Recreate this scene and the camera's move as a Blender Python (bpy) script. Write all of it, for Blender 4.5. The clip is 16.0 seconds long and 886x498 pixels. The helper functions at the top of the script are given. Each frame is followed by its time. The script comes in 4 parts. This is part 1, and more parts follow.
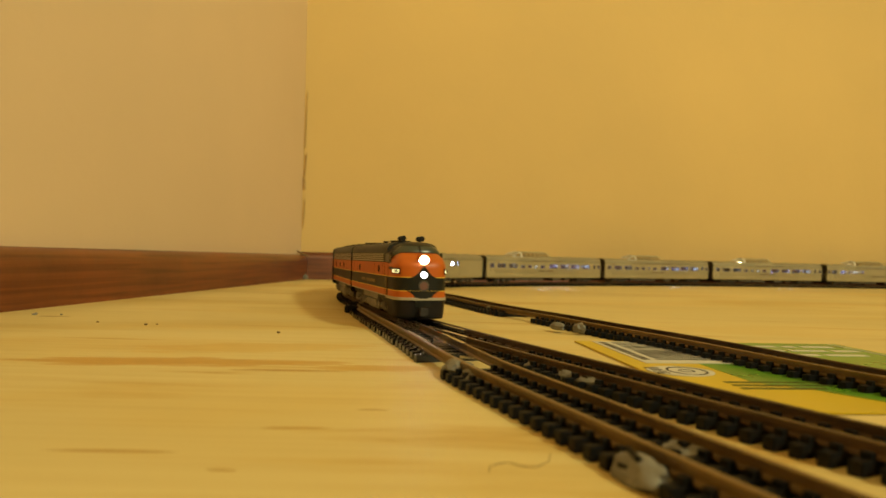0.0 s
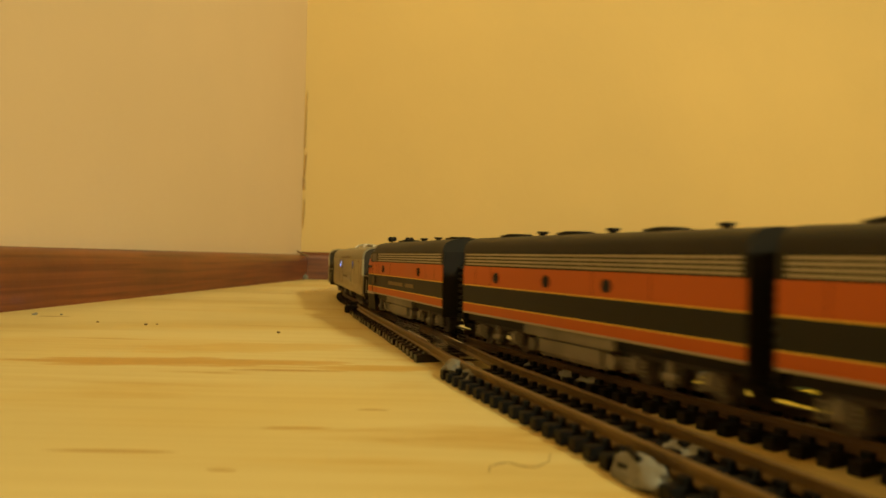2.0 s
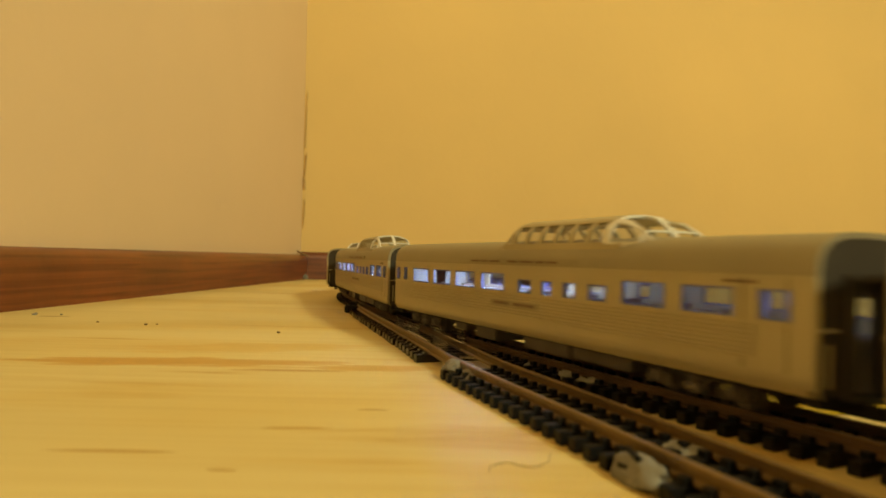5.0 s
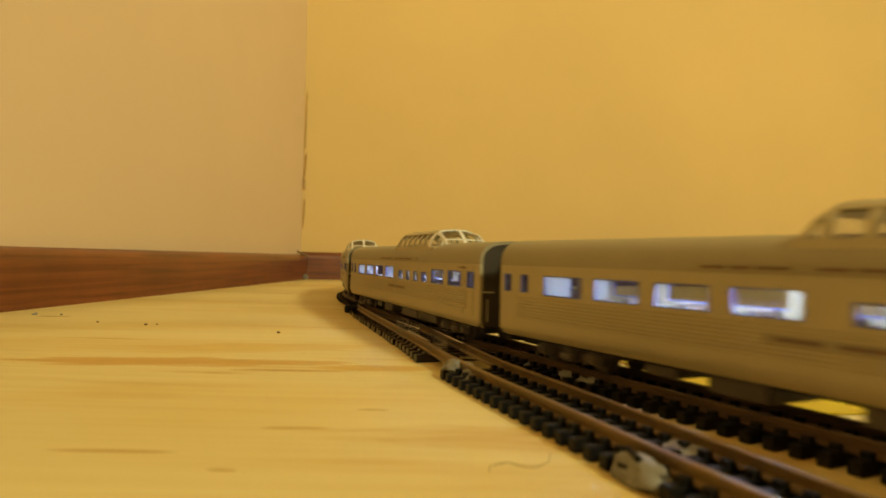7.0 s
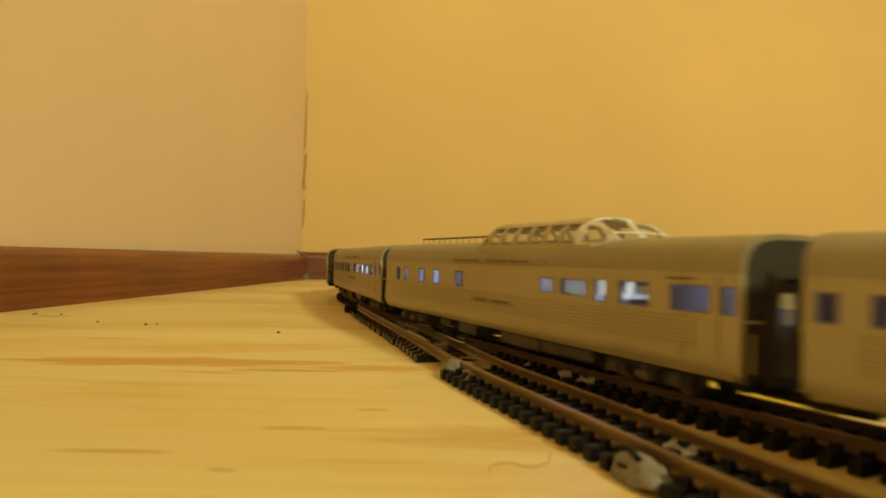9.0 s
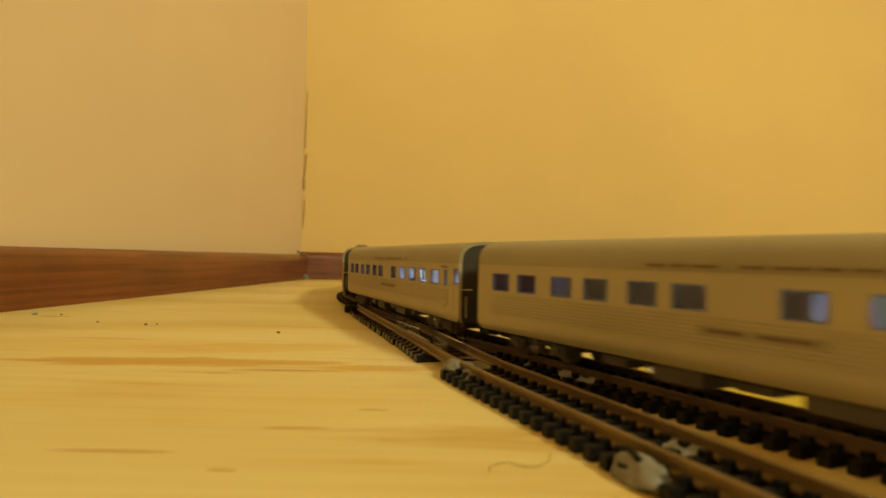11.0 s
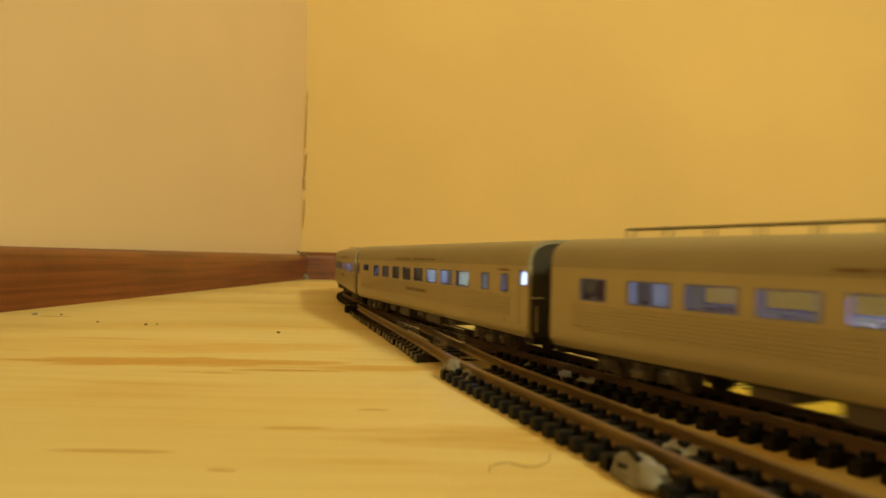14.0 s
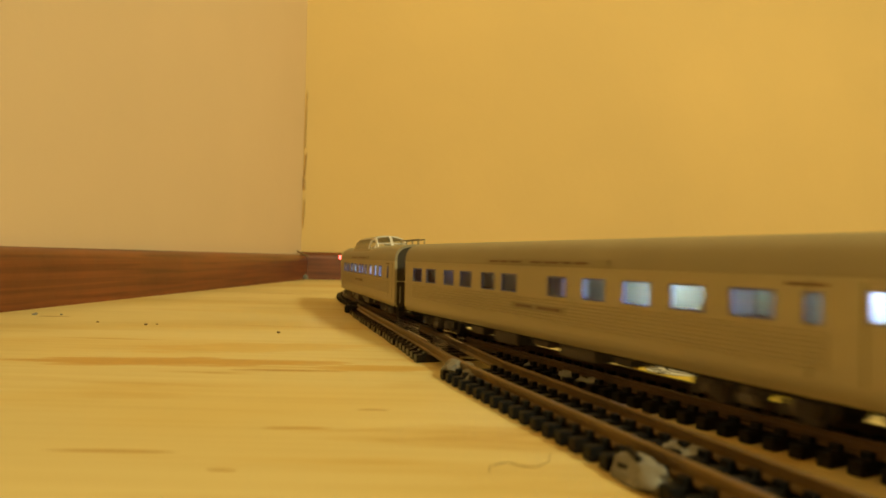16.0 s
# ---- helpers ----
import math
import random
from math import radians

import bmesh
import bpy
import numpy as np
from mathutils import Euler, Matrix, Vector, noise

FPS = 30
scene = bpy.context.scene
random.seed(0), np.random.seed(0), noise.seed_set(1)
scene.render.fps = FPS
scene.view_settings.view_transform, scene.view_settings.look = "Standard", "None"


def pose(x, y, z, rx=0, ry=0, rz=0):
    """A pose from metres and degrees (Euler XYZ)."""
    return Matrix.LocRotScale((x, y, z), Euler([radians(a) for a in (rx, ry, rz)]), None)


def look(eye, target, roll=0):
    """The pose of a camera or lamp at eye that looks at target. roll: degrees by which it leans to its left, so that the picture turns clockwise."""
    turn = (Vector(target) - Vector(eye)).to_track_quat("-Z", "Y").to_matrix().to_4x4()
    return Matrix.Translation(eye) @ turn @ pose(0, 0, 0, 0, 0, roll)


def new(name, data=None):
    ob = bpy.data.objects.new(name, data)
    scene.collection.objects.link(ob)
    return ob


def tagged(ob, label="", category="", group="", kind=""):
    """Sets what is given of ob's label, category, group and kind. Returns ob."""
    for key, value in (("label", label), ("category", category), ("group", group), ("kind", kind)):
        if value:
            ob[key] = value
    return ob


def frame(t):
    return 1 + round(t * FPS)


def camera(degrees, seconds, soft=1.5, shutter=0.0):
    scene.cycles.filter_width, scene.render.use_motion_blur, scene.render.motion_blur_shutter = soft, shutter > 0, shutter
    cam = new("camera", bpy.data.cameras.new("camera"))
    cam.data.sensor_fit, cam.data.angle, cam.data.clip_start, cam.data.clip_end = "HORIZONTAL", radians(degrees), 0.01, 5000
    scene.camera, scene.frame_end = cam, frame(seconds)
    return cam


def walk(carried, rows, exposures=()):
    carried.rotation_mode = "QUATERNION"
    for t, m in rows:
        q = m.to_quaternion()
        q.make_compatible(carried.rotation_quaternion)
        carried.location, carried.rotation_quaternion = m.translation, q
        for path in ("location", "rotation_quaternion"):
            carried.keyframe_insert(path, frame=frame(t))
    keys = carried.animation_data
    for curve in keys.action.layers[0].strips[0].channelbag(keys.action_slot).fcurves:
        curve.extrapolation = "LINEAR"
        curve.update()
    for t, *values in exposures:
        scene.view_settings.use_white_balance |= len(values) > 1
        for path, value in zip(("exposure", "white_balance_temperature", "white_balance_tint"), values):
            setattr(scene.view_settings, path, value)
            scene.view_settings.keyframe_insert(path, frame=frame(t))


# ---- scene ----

MM = 0.001
RAIL = 3.9          # height of the rail head over the board, mm
SPEED = 120.82       # mm per second
NOSE = 206.6        # where the nose of the train stands on the line at the start

# ---------------------------------------------------------------- camera
cam = camera(65.7, 16.0, soft=1.5, shutter=0.5)
EYE = (0.0, 0.0, 0.0250)
_ahead = Matrix.Translation(EYE) @ pose(0, 0, 0, 90 + 0.82, 0, 0) @ pose(0, 0, 0, 0, 0, 1.34)
cam.data.dof.use_dof = True
cam.data.dof.focus_distance = 0.22
cam.data.dof.aperture_fstop = 30.0
walk(cam, [(0, _ahead), (16, _ahead)], exposures=[(0, -0.1), (1.2, -0.1), (2.6, 0.0), (16, 0.0)])

# ---------------------------------------------------------------- light
world = bpy.data.worlds.new("world")
world.use_nodes = True
scene.world = world
world.node_tree.nodes["Background"].inputs[0].default_value = (1.0, 0.72, 0.36, 1)
world.node_tree.nodes["Background"].inputs[1].default_value = 0.02


def area_lamp(name, eye, target, size, watts, colour):
    data = bpy.data.lights.new(name, "AREA")
    data.shape, data.size, data.energy, data.color = "DISK", size, watts, colour
    ob = new(name, data)
    ob.matrix_world = look(eye, target)
    return ob


area_lamp("ceiling_lamp_light", (1.25, -0.9, 1.2), (0.0, 0.45, 0.05), 0.24, 26.0, (1.0, 0.985, 0.58))
scene.view_settings.exposure = 0.0


# ---------------------------------------------------------------- materials
def mat(name, colour, rough=0.5, metal=0.0, vary=0.12, scale=60.0, bump=0.0, bump_scale=400.0, coat=0.0, spec=0.5):
    m = bpy.data.materials.new(name)
    m.use_nodes = True
    nt = m.node_tree
    b = nt.nodes["Principled BSDF"]
    b.inputs["Roughness"].default_value, b.inputs["Metallic"].default_value = rough, metal
    b.inputs["Coat Weight"].default_value = coat
    b.inputs["Specular IOR Level"].default_value = spec
    tc = nt.nodes.new("ShaderNodeTexCoord")
    n1 = nt.nodes.new("ShaderNodeTexNoise")
    n1.inputs["Scale"].default_value, n1.inputs["Detail"].default_value = scale, 6
    nt.links.new(tc.outputs["Object"], n1.inputs["Vector"])
    ramp = nt.nodes.new("ShaderNodeMapRange")
    ramp.inputs["From Min"].default_value, ramp.inputs["From Max"].default_value = 0.3, 0.7
    ramp.inputs["To Min"].default_value, ramp.inputs["To Max"].default_value = 1 - vary, 1 + vary
    nt.links.new(n1.outputs["Fac"], ramp.inputs["Value"])
    mul = nt.nodes.new("ShaderNodeVectorMath")
    mul.operation = "SCALE"
    mul.inputs[0].default_value = colour
    nt.links.new(ramp.outputs[0], mul.inputs["Scale"])
    nt.links.new(mul.outputs[0], b.inputs["Base Color"])
    rr = nt.nodes.new("ShaderNodeMapRange")
    rr.inputs["To Min"].default_value, rr.inputs["To Max"].default_value = max(rough - 0.1, 0.02), min(rough + 0.1, 1)
    nt.links.new(n1.outputs["Fac"], rr.inputs["Value"])
    nt.links.new(rr.outputs[0], b.inputs["Roughness"])
    if bump:
        n2 = nt.nodes.new("ShaderNodeTexNoise")
        n2.inputs["Scale"].default_value, n2.inputs["Detail"].default_value = bump_scale, 4
        nt.links.new(tc.outputs["Object"], n2.inputs["Vector"])
        bp = nt.nodes.new("ShaderNodeBump")
        bp.inputs["Strength"].default_value, bp.inputs["Distance"].default_value = bump, 0.001
        nt.links.new(n2.outputs["Fac"], bp.inputs["Height"])
        nt.links.new(bp.outputs[0], b.inputs["Normal"])
    return m


def glow(name, colour, strength):
    m = bpy.data.materials.new(name)
    m.use_nodes = True
    b = m.node_tree.nodes["Principled BSDF"]
    b.inputs["Base Color"].default_value = (0.8, 0.8, 0.8, 1)
    b.inputs["Emission Color"].default_value = (*colour, 1)
    b.inputs["Emission Strength"].default_value = strength
    return m


def glass(name, tint, gloss):
    m = bpy.data.materials.new(name)
    m.use_nodes = True
    nt = m.node_tree
    nt.nodes.clear()
    out = nt.nodes.new("ShaderNodeOutputMaterial")
    mix = nt.nodes.new("ShaderNodeMixShader")
    mix.inputs[0].default_value = gloss
    tr = nt.nodes.new("ShaderNodeBsdfTransparent")
    tr.inputs[0].default_value = (*tint, 1)
    gl = nt.nodes.new("ShaderNodeBsdfGlossy")
    gl.inputs["Roughness"].default_value = 0.08
    nt.links.new(tr.outputs[0], mix.inputs[1])
    nt.links.new(gl.outputs[0], mix.inputs[2])
    nt.links.new(mix.outputs[0], out.inputs[0])
    return m


def board_material():
    """Pale plywood: long wavy grain along x, darker streaks and knots."""
    m = bpy.data.materials.new("plywood")
    m.use_nodes = True
    nt = m.node_tree
    b = nt.nodes["Principled BSDF"]
    b.inputs["Roughness"].default_value = 0.5
    tc = nt.nodes.new("ShaderNodeTexCoord")

    def stretched(sx, sy, rz, scale, detail, dist):
        mp = nt.nodes.new("ShaderNodeMapping")
        mp.inputs["Scale"].default_value = (sx, sy, 1)
        mp.inputs["Rotation"].default_value = (0, 0, rz)
        n = nt.nodes.new("ShaderNodeTexNoise")
        n.inputs["Scale"].default_value, n.inputs["Detail"].default_value = scale, detail
        n.inputs["Distortion"].default_value = dist
        nt.links.new(tc.outputs["Object"], mp.inputs["Vector"])
        nt.links.new(mp.outputs[0], n.inputs["Vector"])
        return n.outputs["Fac"]

    def ramp(fac, stops):
        r = nt.nodes.new("ShaderNodeValToRGB")
        while len(r.color_ramp.elements) < len(stops):
            r.color_ramp.elements.new(0.5)
        for e, (p, c) in zip(r.color_ramp.elements, stops):
            e.position, e.color = p, (*c, 1)
        nt.links.new(fac, r.inputs[0])
        return r.outputs[0]

    def times(a, c):
        x = nt.nodes.new("ShaderNodeMix")
        x.data_type, x.blend_type = "RGBA", "MULTIPLY"
        x.inputs[0].default_value = 1
        nt.links.new(a, x.inputs[6])
        nt.links.new(c, x.inputs[7])
        return x.outputs[2]

    stain = ramp(stretched(5, 17, 0.1, 1.0, 3, 0.6), [(0.50, (1, 1, 1)), (0.60, (0.98, 0.93, 0.80)), (0.74, (0.92, 0.79, 0.56))])
    broad = ramp(stretched(4.0, 10, 0.05, 1.0, 3, 0.8), [(0.30, (0.60, 0.46, 0.175)), (0.52, (0.69, 0.545, 0.225)), (0.75, (0.75, 0.60, 0.265))])
    fine = ramp(stretched(10, 420, 0.05, 1.0, 5, 0.5), [(0.30, (0.95, 0.92, 0.86)), (0.55, (1, 1, 1)), (0.8, (1, 1, 1))])
    streak = ramp(stretched(8, 60, 0.03, 1.0, 5, 1.8), [(0.27, (0.80, 0.65, 0.42)), (0.34, (0.95, 0.89, 0.78)), (0.42, (1, 1, 1))])
    wood = times(times(times(broad, fine), streak), stain)
    mr = nt.nodes.new("ShaderNodeMapRange")
    mr.inputs["To Min"].default_value, mr.inputs["To Max"].default_value = -0.9, 0.9
    nt.links.new(stretched(45, 260, 0.0, 1.0, 4, 0.4), mr.inputs["Value"])
    wave = mr.outputs[0]

    def mark(cx, cy, rx, ry, turn, colour):
        """One stain: a ragged oval at a place on the board (millimetres)."""
        mp = nt.nodes.new("ShaderNodeMapping")
        mp.vector_type = "TEXTURE"
        mp.inputs["Location"].default_value = (cx * MM, cy * MM, 0)
        mp.inputs["Rotation"].default_value = (0, 0, radians(turn))
        mp.inputs["Scale"].default_value = (rx * MM, ry * MM, 1)
        nt.links.new(tc.outputs["Object"], mp.inputs["Vector"])
        ln = nt.nodes.new("ShaderNodeVectorMath")
        ln.operation = "LENGTH"
        nt.links.new(mp.outputs[0], ln.inputs[0])
        ad = nt.nodes.new("ShaderNodeMath")
        ad.operation = "MULTIPLY_ADD"
        nt.links.new(wave, ad.inputs[0])
        ad.inputs[1].default_value = 1.0
        nt.links.new(ln.outputs["Value"], ad.inputs[2])
        return ramp(ad.outputs[0], [(0.0, colour), (0.62, colour), (0.95, tuple(0.5 + 0.5 * c for c in colour)), (1.0, (1, 1, 1))])

    for m_ in STAINS:
        wood = times(wood, mark(*m_))
    nt.links.new(wood, b.inputs["Base Color"])
    bp = nt.nodes.new("ShaderNodeBump")
    bp.inputs["Strength"].default_value, bp.inputs["Distance"].default_value = 0.12, 0.0004
    nt.links.new(stretched(14, 500, 0.05, 1.0, 4, 0.3), bp.inputs["Height"])
    nt.links.new(bp.outputs[0], b.inputs["Normal"])
    return m


# stains on the plywood: place, half length, half width, turn, tint
STAINS = (
    (-60, 158, 40, 7, 4, (0.84, 0.63, 0.34)), (-46, 186, 30, 9, 14, (0.96, 0.86, 0.66)), (-14, 155, 14, 5, 6, (0.87, 0.69, 0.40)),
    (-32, 149.5, 13, 1.2, 2, (0.74, 0.55, 0.30)), (-41, 86.2, 9.5, 0.7, 1, (0.72, 0.56, 0.34)), (-25, 79.6, 2.0, 0.55, 0, (0.72, 0.56, 0.34)),
    (-11, 112.8, 3.4, 0.8, 3, (0.68, 0.52, 0.30)), (-21, 99.8, 6, 0.9, 4, (0.80, 0.64, 0.40)), (-104, 446, 26, 3, 2, (0.78, 0.62, 0.40)), (-146, 258, 6, 1.5, 0, (0.6, 0.45, 0.28)),
)
PLY = board_material()
PLASTER_TAN = mat("cream_plaster", (0.72, 0.53, 0.32), 0.75, 0, 0.08, 2.2, 0.25, 90)
PLASTER_GOLD = mat("golden_plaster", (0.71, 0.49, 0.185), 0.75, 0, 0.09, 2.2, 0.25, 90)


def skirt_material():
    """Varnished red-brown wood with long dark grain lines and small scuffs."""
    m = mat("varnished_wood", (0.19, 0.054, 0.014), 0.42, 0, 0.18, 25.0, 0.1, 200, 0.2)
    nt = m.node_tree
    b = nt.nodes["Principled BSDF"]
    base = b.inputs["Base Color"].links[0].from_socket
    tc = nt.nodes.new("ShaderNodeTexCoord")
    mp = nt.nodes.new("ShaderNodeMapping")
    mp.inputs["Scale"].default_value = (9, 9, 420)
    n = nt.nodes.new("ShaderNodeTexNoise")
    n.inputs["Scale"].default_value, n.inputs["Detail"].default_value, n.inputs["Distortion"].default_value = 1.0, 5, 0.6
    nt.links.new(tc.outputs["Object"], mp.inputs["Vector"])
    nt.links.new(mp.outputs[0], n.inputs["Vector"])
    r = nt.nodes.new("ShaderNodeValToRGB")
    r.color_ramp.elements[0].position, r.color_ramp.elements[0].color = 0.34, (0.62, 0.54, 0.50, 1)
    r.color_ramp.elements[1].position, r.color_ramp.elements[1].color = 0.60, (1.08, 1.08, 1.08, 1)
    nt.links.new(n.outputs["Fac"], r.inputs[0])
    x = nt.nodes.new("ShaderNodeMix")
    x.data_type, x.blend_type = "RGBA", "MULTIPLY"
    x.inputs[0].default_value = 1
    nt.links.new(base, x.inputs[6])
    nt.links.new(r.outputs[0], x.inputs[7])
    nt.links.new(x.outputs[2], b.inputs["Base Color"])
    return m


SKIRT = skirt_material()
CEIL = mat("white_ceiling", (0.78, 0.74, 0.66), 0.9, 0, 0.03, 4)
TIE = mat("black_plastic_tie", (0.008, 0.007, 0.006), 0.5, 0, 0.3, 300, spec=0.18)
TURNTIE = mat("glossy_black_tie", (0.008, 0.007, 0.006), 0.2, 0, 0.3, 300, spec=0.5)
BRASS = mat("brass_rail", (0.20, 0.125, 0.045), 0.42, 0.4, 0.25, 150)
RAILSIDE = mat("dull_rail", (0.10, 0.060, 0.027), 0.46, 0.35, 0.3, 150)
NICKEL = mat("nickel", (0.75, 0.73, 0.70), 0.16, 1.0, 0.1, 200)
PUTTY = mat("grey_putty", (0.19, 0.175, 0.14), 0.6, 0, 0.25, 180, 0.4, 600)
SILVER = mat("silver_paint", (0.45, 0.385, 0.235), 0.42, 0.35, 0.08, 40)
SILVER_ROOF = mat("silver_roof_paint", (0.32, 0.275, 0.170), 0.5, 0.3, 0.1, 40)
ORANGE = mat("orange_paint", (0.52, 0.105, 0.002), 0.47, 0, 0.06, 60)
GREEN = mat("dark_green_paint", (0.012, 0.012, 0.008), 0.42, 0, 0.15, 60, spec=0.3)
YELLOW = mat("yellow_stripe", (0.75, 0.45, 0.05), 0.45, 0, 0.05, 60)
LOUVER = mat("grey_louver", (0.44, 0.38, 0.28), 0.45, 0.3, 0.1, 60)
DARK = mat("black_plastic", (0.014, 0.011, 0.009), 0.55, 0, 0.25, 200, spec=0.2)
GREYMET = mat("weathered_grey", (0.085, 0.070, 0.054), 0.55, 0.2, 0.3, 120)
INSIDE = mat("cream_interior", (0.62, 0.60, 0.56), 0.6, 0, 0.08, 80)
CURTAIN = mat("pale_green_partition", (0.60, 0.62, 0.40), 0.7, 0, 0.12, 220)
# Dull grey with the shade of the gaps between cars mixed in.
GREYSHADE = mat("grey_end_with_shade", (0.055, 0.045, 0.033), 0.6, 0, 0.15, 80, spec=0.15)
WHITE = mat("white_print", (0.58, 0.56, 0.48), 0.5, 0, 0.05, 80)
PKG_YELLOW = mat("yellow_print", (0.60, 0.42, 0.01), 0.35, 0, 0.05, 60)
PKG_GREEN = mat("green_print", (0.10, 0.26, 0.015), 0.30, 0, 0.08, 60)
# Silver front frames painted near white for the lamplight that falls on them.
LITFRAME = mat("painted_lit_dome_frame", (0.74, 0.70, 0.62), 0.4, 0, 0.06, 60)
BADGE = mat("dull_red_badge", (0.16, 0.07, 0.05), 0.5, 0, 0.2, 200)
# Clear plastic rims; the blue glow of the LEDs is painted into the colour.
BLUEGLOW_RIM = mat("led_blue_painted_edge", (0.17, 0.18, 0.34), 0.25, 0, 0.1, 100)
DOMEPANE = glass("dome_glass", (0.95, 0.95, 0.93), 0.2)
PANE = glass("window_glass", (0.80, 0.84, 0.92), 0.10)
HEAD = glow("lit_lens", (1.0, 0.97, 0.92), 45.0)
NUMBER = glow("lit_number_board", (1.0, 0.86, 0.36), 1.7)
LED = glow("white_led", (0.62, 0.74, 1.0), 60.0)
LEDBAR = glow("led_light_guide", (0.52, 0.64, 1.0), 3.6)
RED = glow("red_lamp", (1.0, 0.05, 0.05), 8.0)


# ---------------------------------------------------------------- mesh helpers (millimetres in, metres out)
def mesh_of(name, bm, material, smooth=False):
    me = bpy.data.meshes.new(name)
    bmesh.ops.recalc_face_normals(bm, faces=bm.faces)
    bmesh.ops.scale(bm, vec=(MM, MM, MM), verts=bm.verts)
    bm.to_mesh(me)
    bm.free()
    me.materials.append(material)
    if smooth:
        for p in me.polygons:
            p.use_smooth = True
        me.set_sharp_from_angle(angle=radians(40))
    return me


def part(name, bm, material, parent=None, label="", smooth=False):
    ob = new(name, mesh_of(name, bm, material, smooth))
    if parent:
        ob.parent = parent
    if label:
        ob["label"] = label
    return ob


def box(bm, x0, x1, y0, y1, z0, z1, bevel=0.0):
    r = bmesh.ops.create_cube(bm, size=1)
    bmesh.ops.scale(bm, vec=(x1 - x0, y1 - y0, z1 - z0), verts=r["verts"])
    bmesh.ops.translate(bm, vec=((x0 + x1) / 2, (y0 + y1) / 2, (z0 + z1) / 2), verts=r["verts"])
    if bevel:
        es = {e for v in r["verts"] for e in v.link_edges}
        bmesh.ops.bevel(bm, geom=list(es), offset=bevel, segments=2, affect="EDGES")
    return bm


def boxes(*args, bevel=0.0):
    bm = bmesh.new()
    for a in args:
        box(bm, *a, bevel=bevel)
    return bm


def rod(bm, a, b, r, n=8):
    a, b = Vector(a), Vector(b)
    m = Matrix.Translation((a + b) / 2) @ (b - a).to_track_quat("Z", "Y").to_matrix().to_4x4()
    bmesh.ops.create_cone(bm, cap_ends=True, segments=n, radius1=r, radius2=r, depth=(b - a).length, matrix=m)
    return bm


def loft(bm, rings, closed=True, caps=True):
    """Join rings of equal length into a skin."""
    vs = [[bm.verts.new(p) for p in ring] for ring in rings]
    n = len(rings[0])
    for a, b in zip(vs, vs[1:]):
        for i in range(n if closed else n - 1):
            j = (i + 1) % n
            bm.faces.new((a[i], a[j], b[j], b[i]))
    if caps and closed:
        bm.faces.new(vs[0][::-1])
        bm.faces.new(vs[-1])
    return bm


# ---------------------------------------------------------------- the line of the track
CURVE = (-1.76, -0.49, -0.37, -1.67, -0.48, -0.01, -3.32, -4.3, -4.28, -4.24, -2.9, -1.01, -0.58, -0.74, -1.03, -1.53, -1.72, -0.64, -0.41, -0.14)
_st = 2.0
_n0, _n1 = 1100, 1350
_ss = (np.arange(-_n0, _n1) + 0.5) * _st
_kk = np.interp(_ss, (np.arange(20) + 0.5) * 60.0, CURVE) * 1e-3
_kk[_ss < 0] = -0.0004
_kk[_ss > 1200] = -0.0
_cum = np.concatenate([[0], np.cumsum(_kk * _st)])
LINE_S = np.arange(-_n0, _n1 + 1) * _st
LINE_A = 2.1174 + _cum - _cum[_n0]
LINE_X = np.concatenate([[0], np.cumsum(np.cos(LINE_A[:-1]) * _st)])
LINE_Y = np.concatenate([[0], np.cumsum(np.sin(LINE_A[:-1]) * _st)])
LINE_X += 80.54 - LINE_X[_n0]
LINE_Y += 45.05 - LINE_Y[_n0]


def on_line(s):
    """Plan place and heading (backwards along the train) at s mm."""
    return (float(np.interp(s, LINE_S, LINE_X)), float(np.interp(s, LINE_S, LINE_Y)), float(np.interp(s, LINE_S, LINE_A)))


def main_line(s0, s1, step):
    return [on_line(s) for s in np.arange(s0, s1 + 0.01, step)]


def smooth_line(points, step):
    """Plan places and headings along a soft curve through a few points."""
    p = [Vector(q).to_3d() for q in points]
    p = [2 * p[0] - p[1]] + p + [2 * p[-1] - p[-2]]
    dense = []
    for i in range(1, len(p) - 2):
        a, b, c, d = p[i - 1:i + 3]
        for k in range(40):
            t = k / 40
            dense.append(0.5 * ((2 * b) + (c - a) * t + (2 * a - 5 * b + 4 * c - d) * t * t + (3 * b - a - 3 * c + d) * t ** 3))
    dense.append(p[-2])
    run = np.concatenate([[0], np.cumsum([(b - a).length for a, b in zip(dense, dense[1:])])])
    out = []
    for s in np.arange(0, run[-1], step):
        x, y = np.interp(s, run, [q.x for q in dense]), np.interp(s, run, [q.y for q in dense])
        x2, y2 = np.interp(s + 1, run, [q.x for q in dense]), np.interp(s + 1, run, [q.y for q in dense])
        x1, y1 = np.interp(s - 1, run, [q.x for q in dense]), np.interp(s - 1, run, [q.y for q in dense])
        out.append((float(x), float(y), math.atan2(y2 - y1, x2 - x1)))
    return out


SIDE_A = smooth_line([(61.6, -10), (34.9, 65), (23.2, 100), (12.1, 133), (7.5, 148), (-1.2, 183), (-9.8, 216), (-27.5, 284), (-35.5, 320)], 4.0)
SIDE_C = smooth_line([(170, -60), (112, 95), (89.5, 142.5), (72.5, 197.5), (57.9, 237.5), (45.2, 275), (27.2, 322), (1.8, 410), (-20, 470)], 4.0)


# ---------------------------------------------------------------- room and board
def slab(name, pts, z0, z1, material, label, category, kind="structure"):
    bm = bmesh.new()
    loft(bm, [[(x, y, z0) for x, y in pts], [(x, y, z1) for x, y in pts]])
    return tagged(part(name, bm, material), label, category, kind=kind)


CORNER = (-152.0, 735.0)
LEFT_FAR = (-316.0, -1900.0)
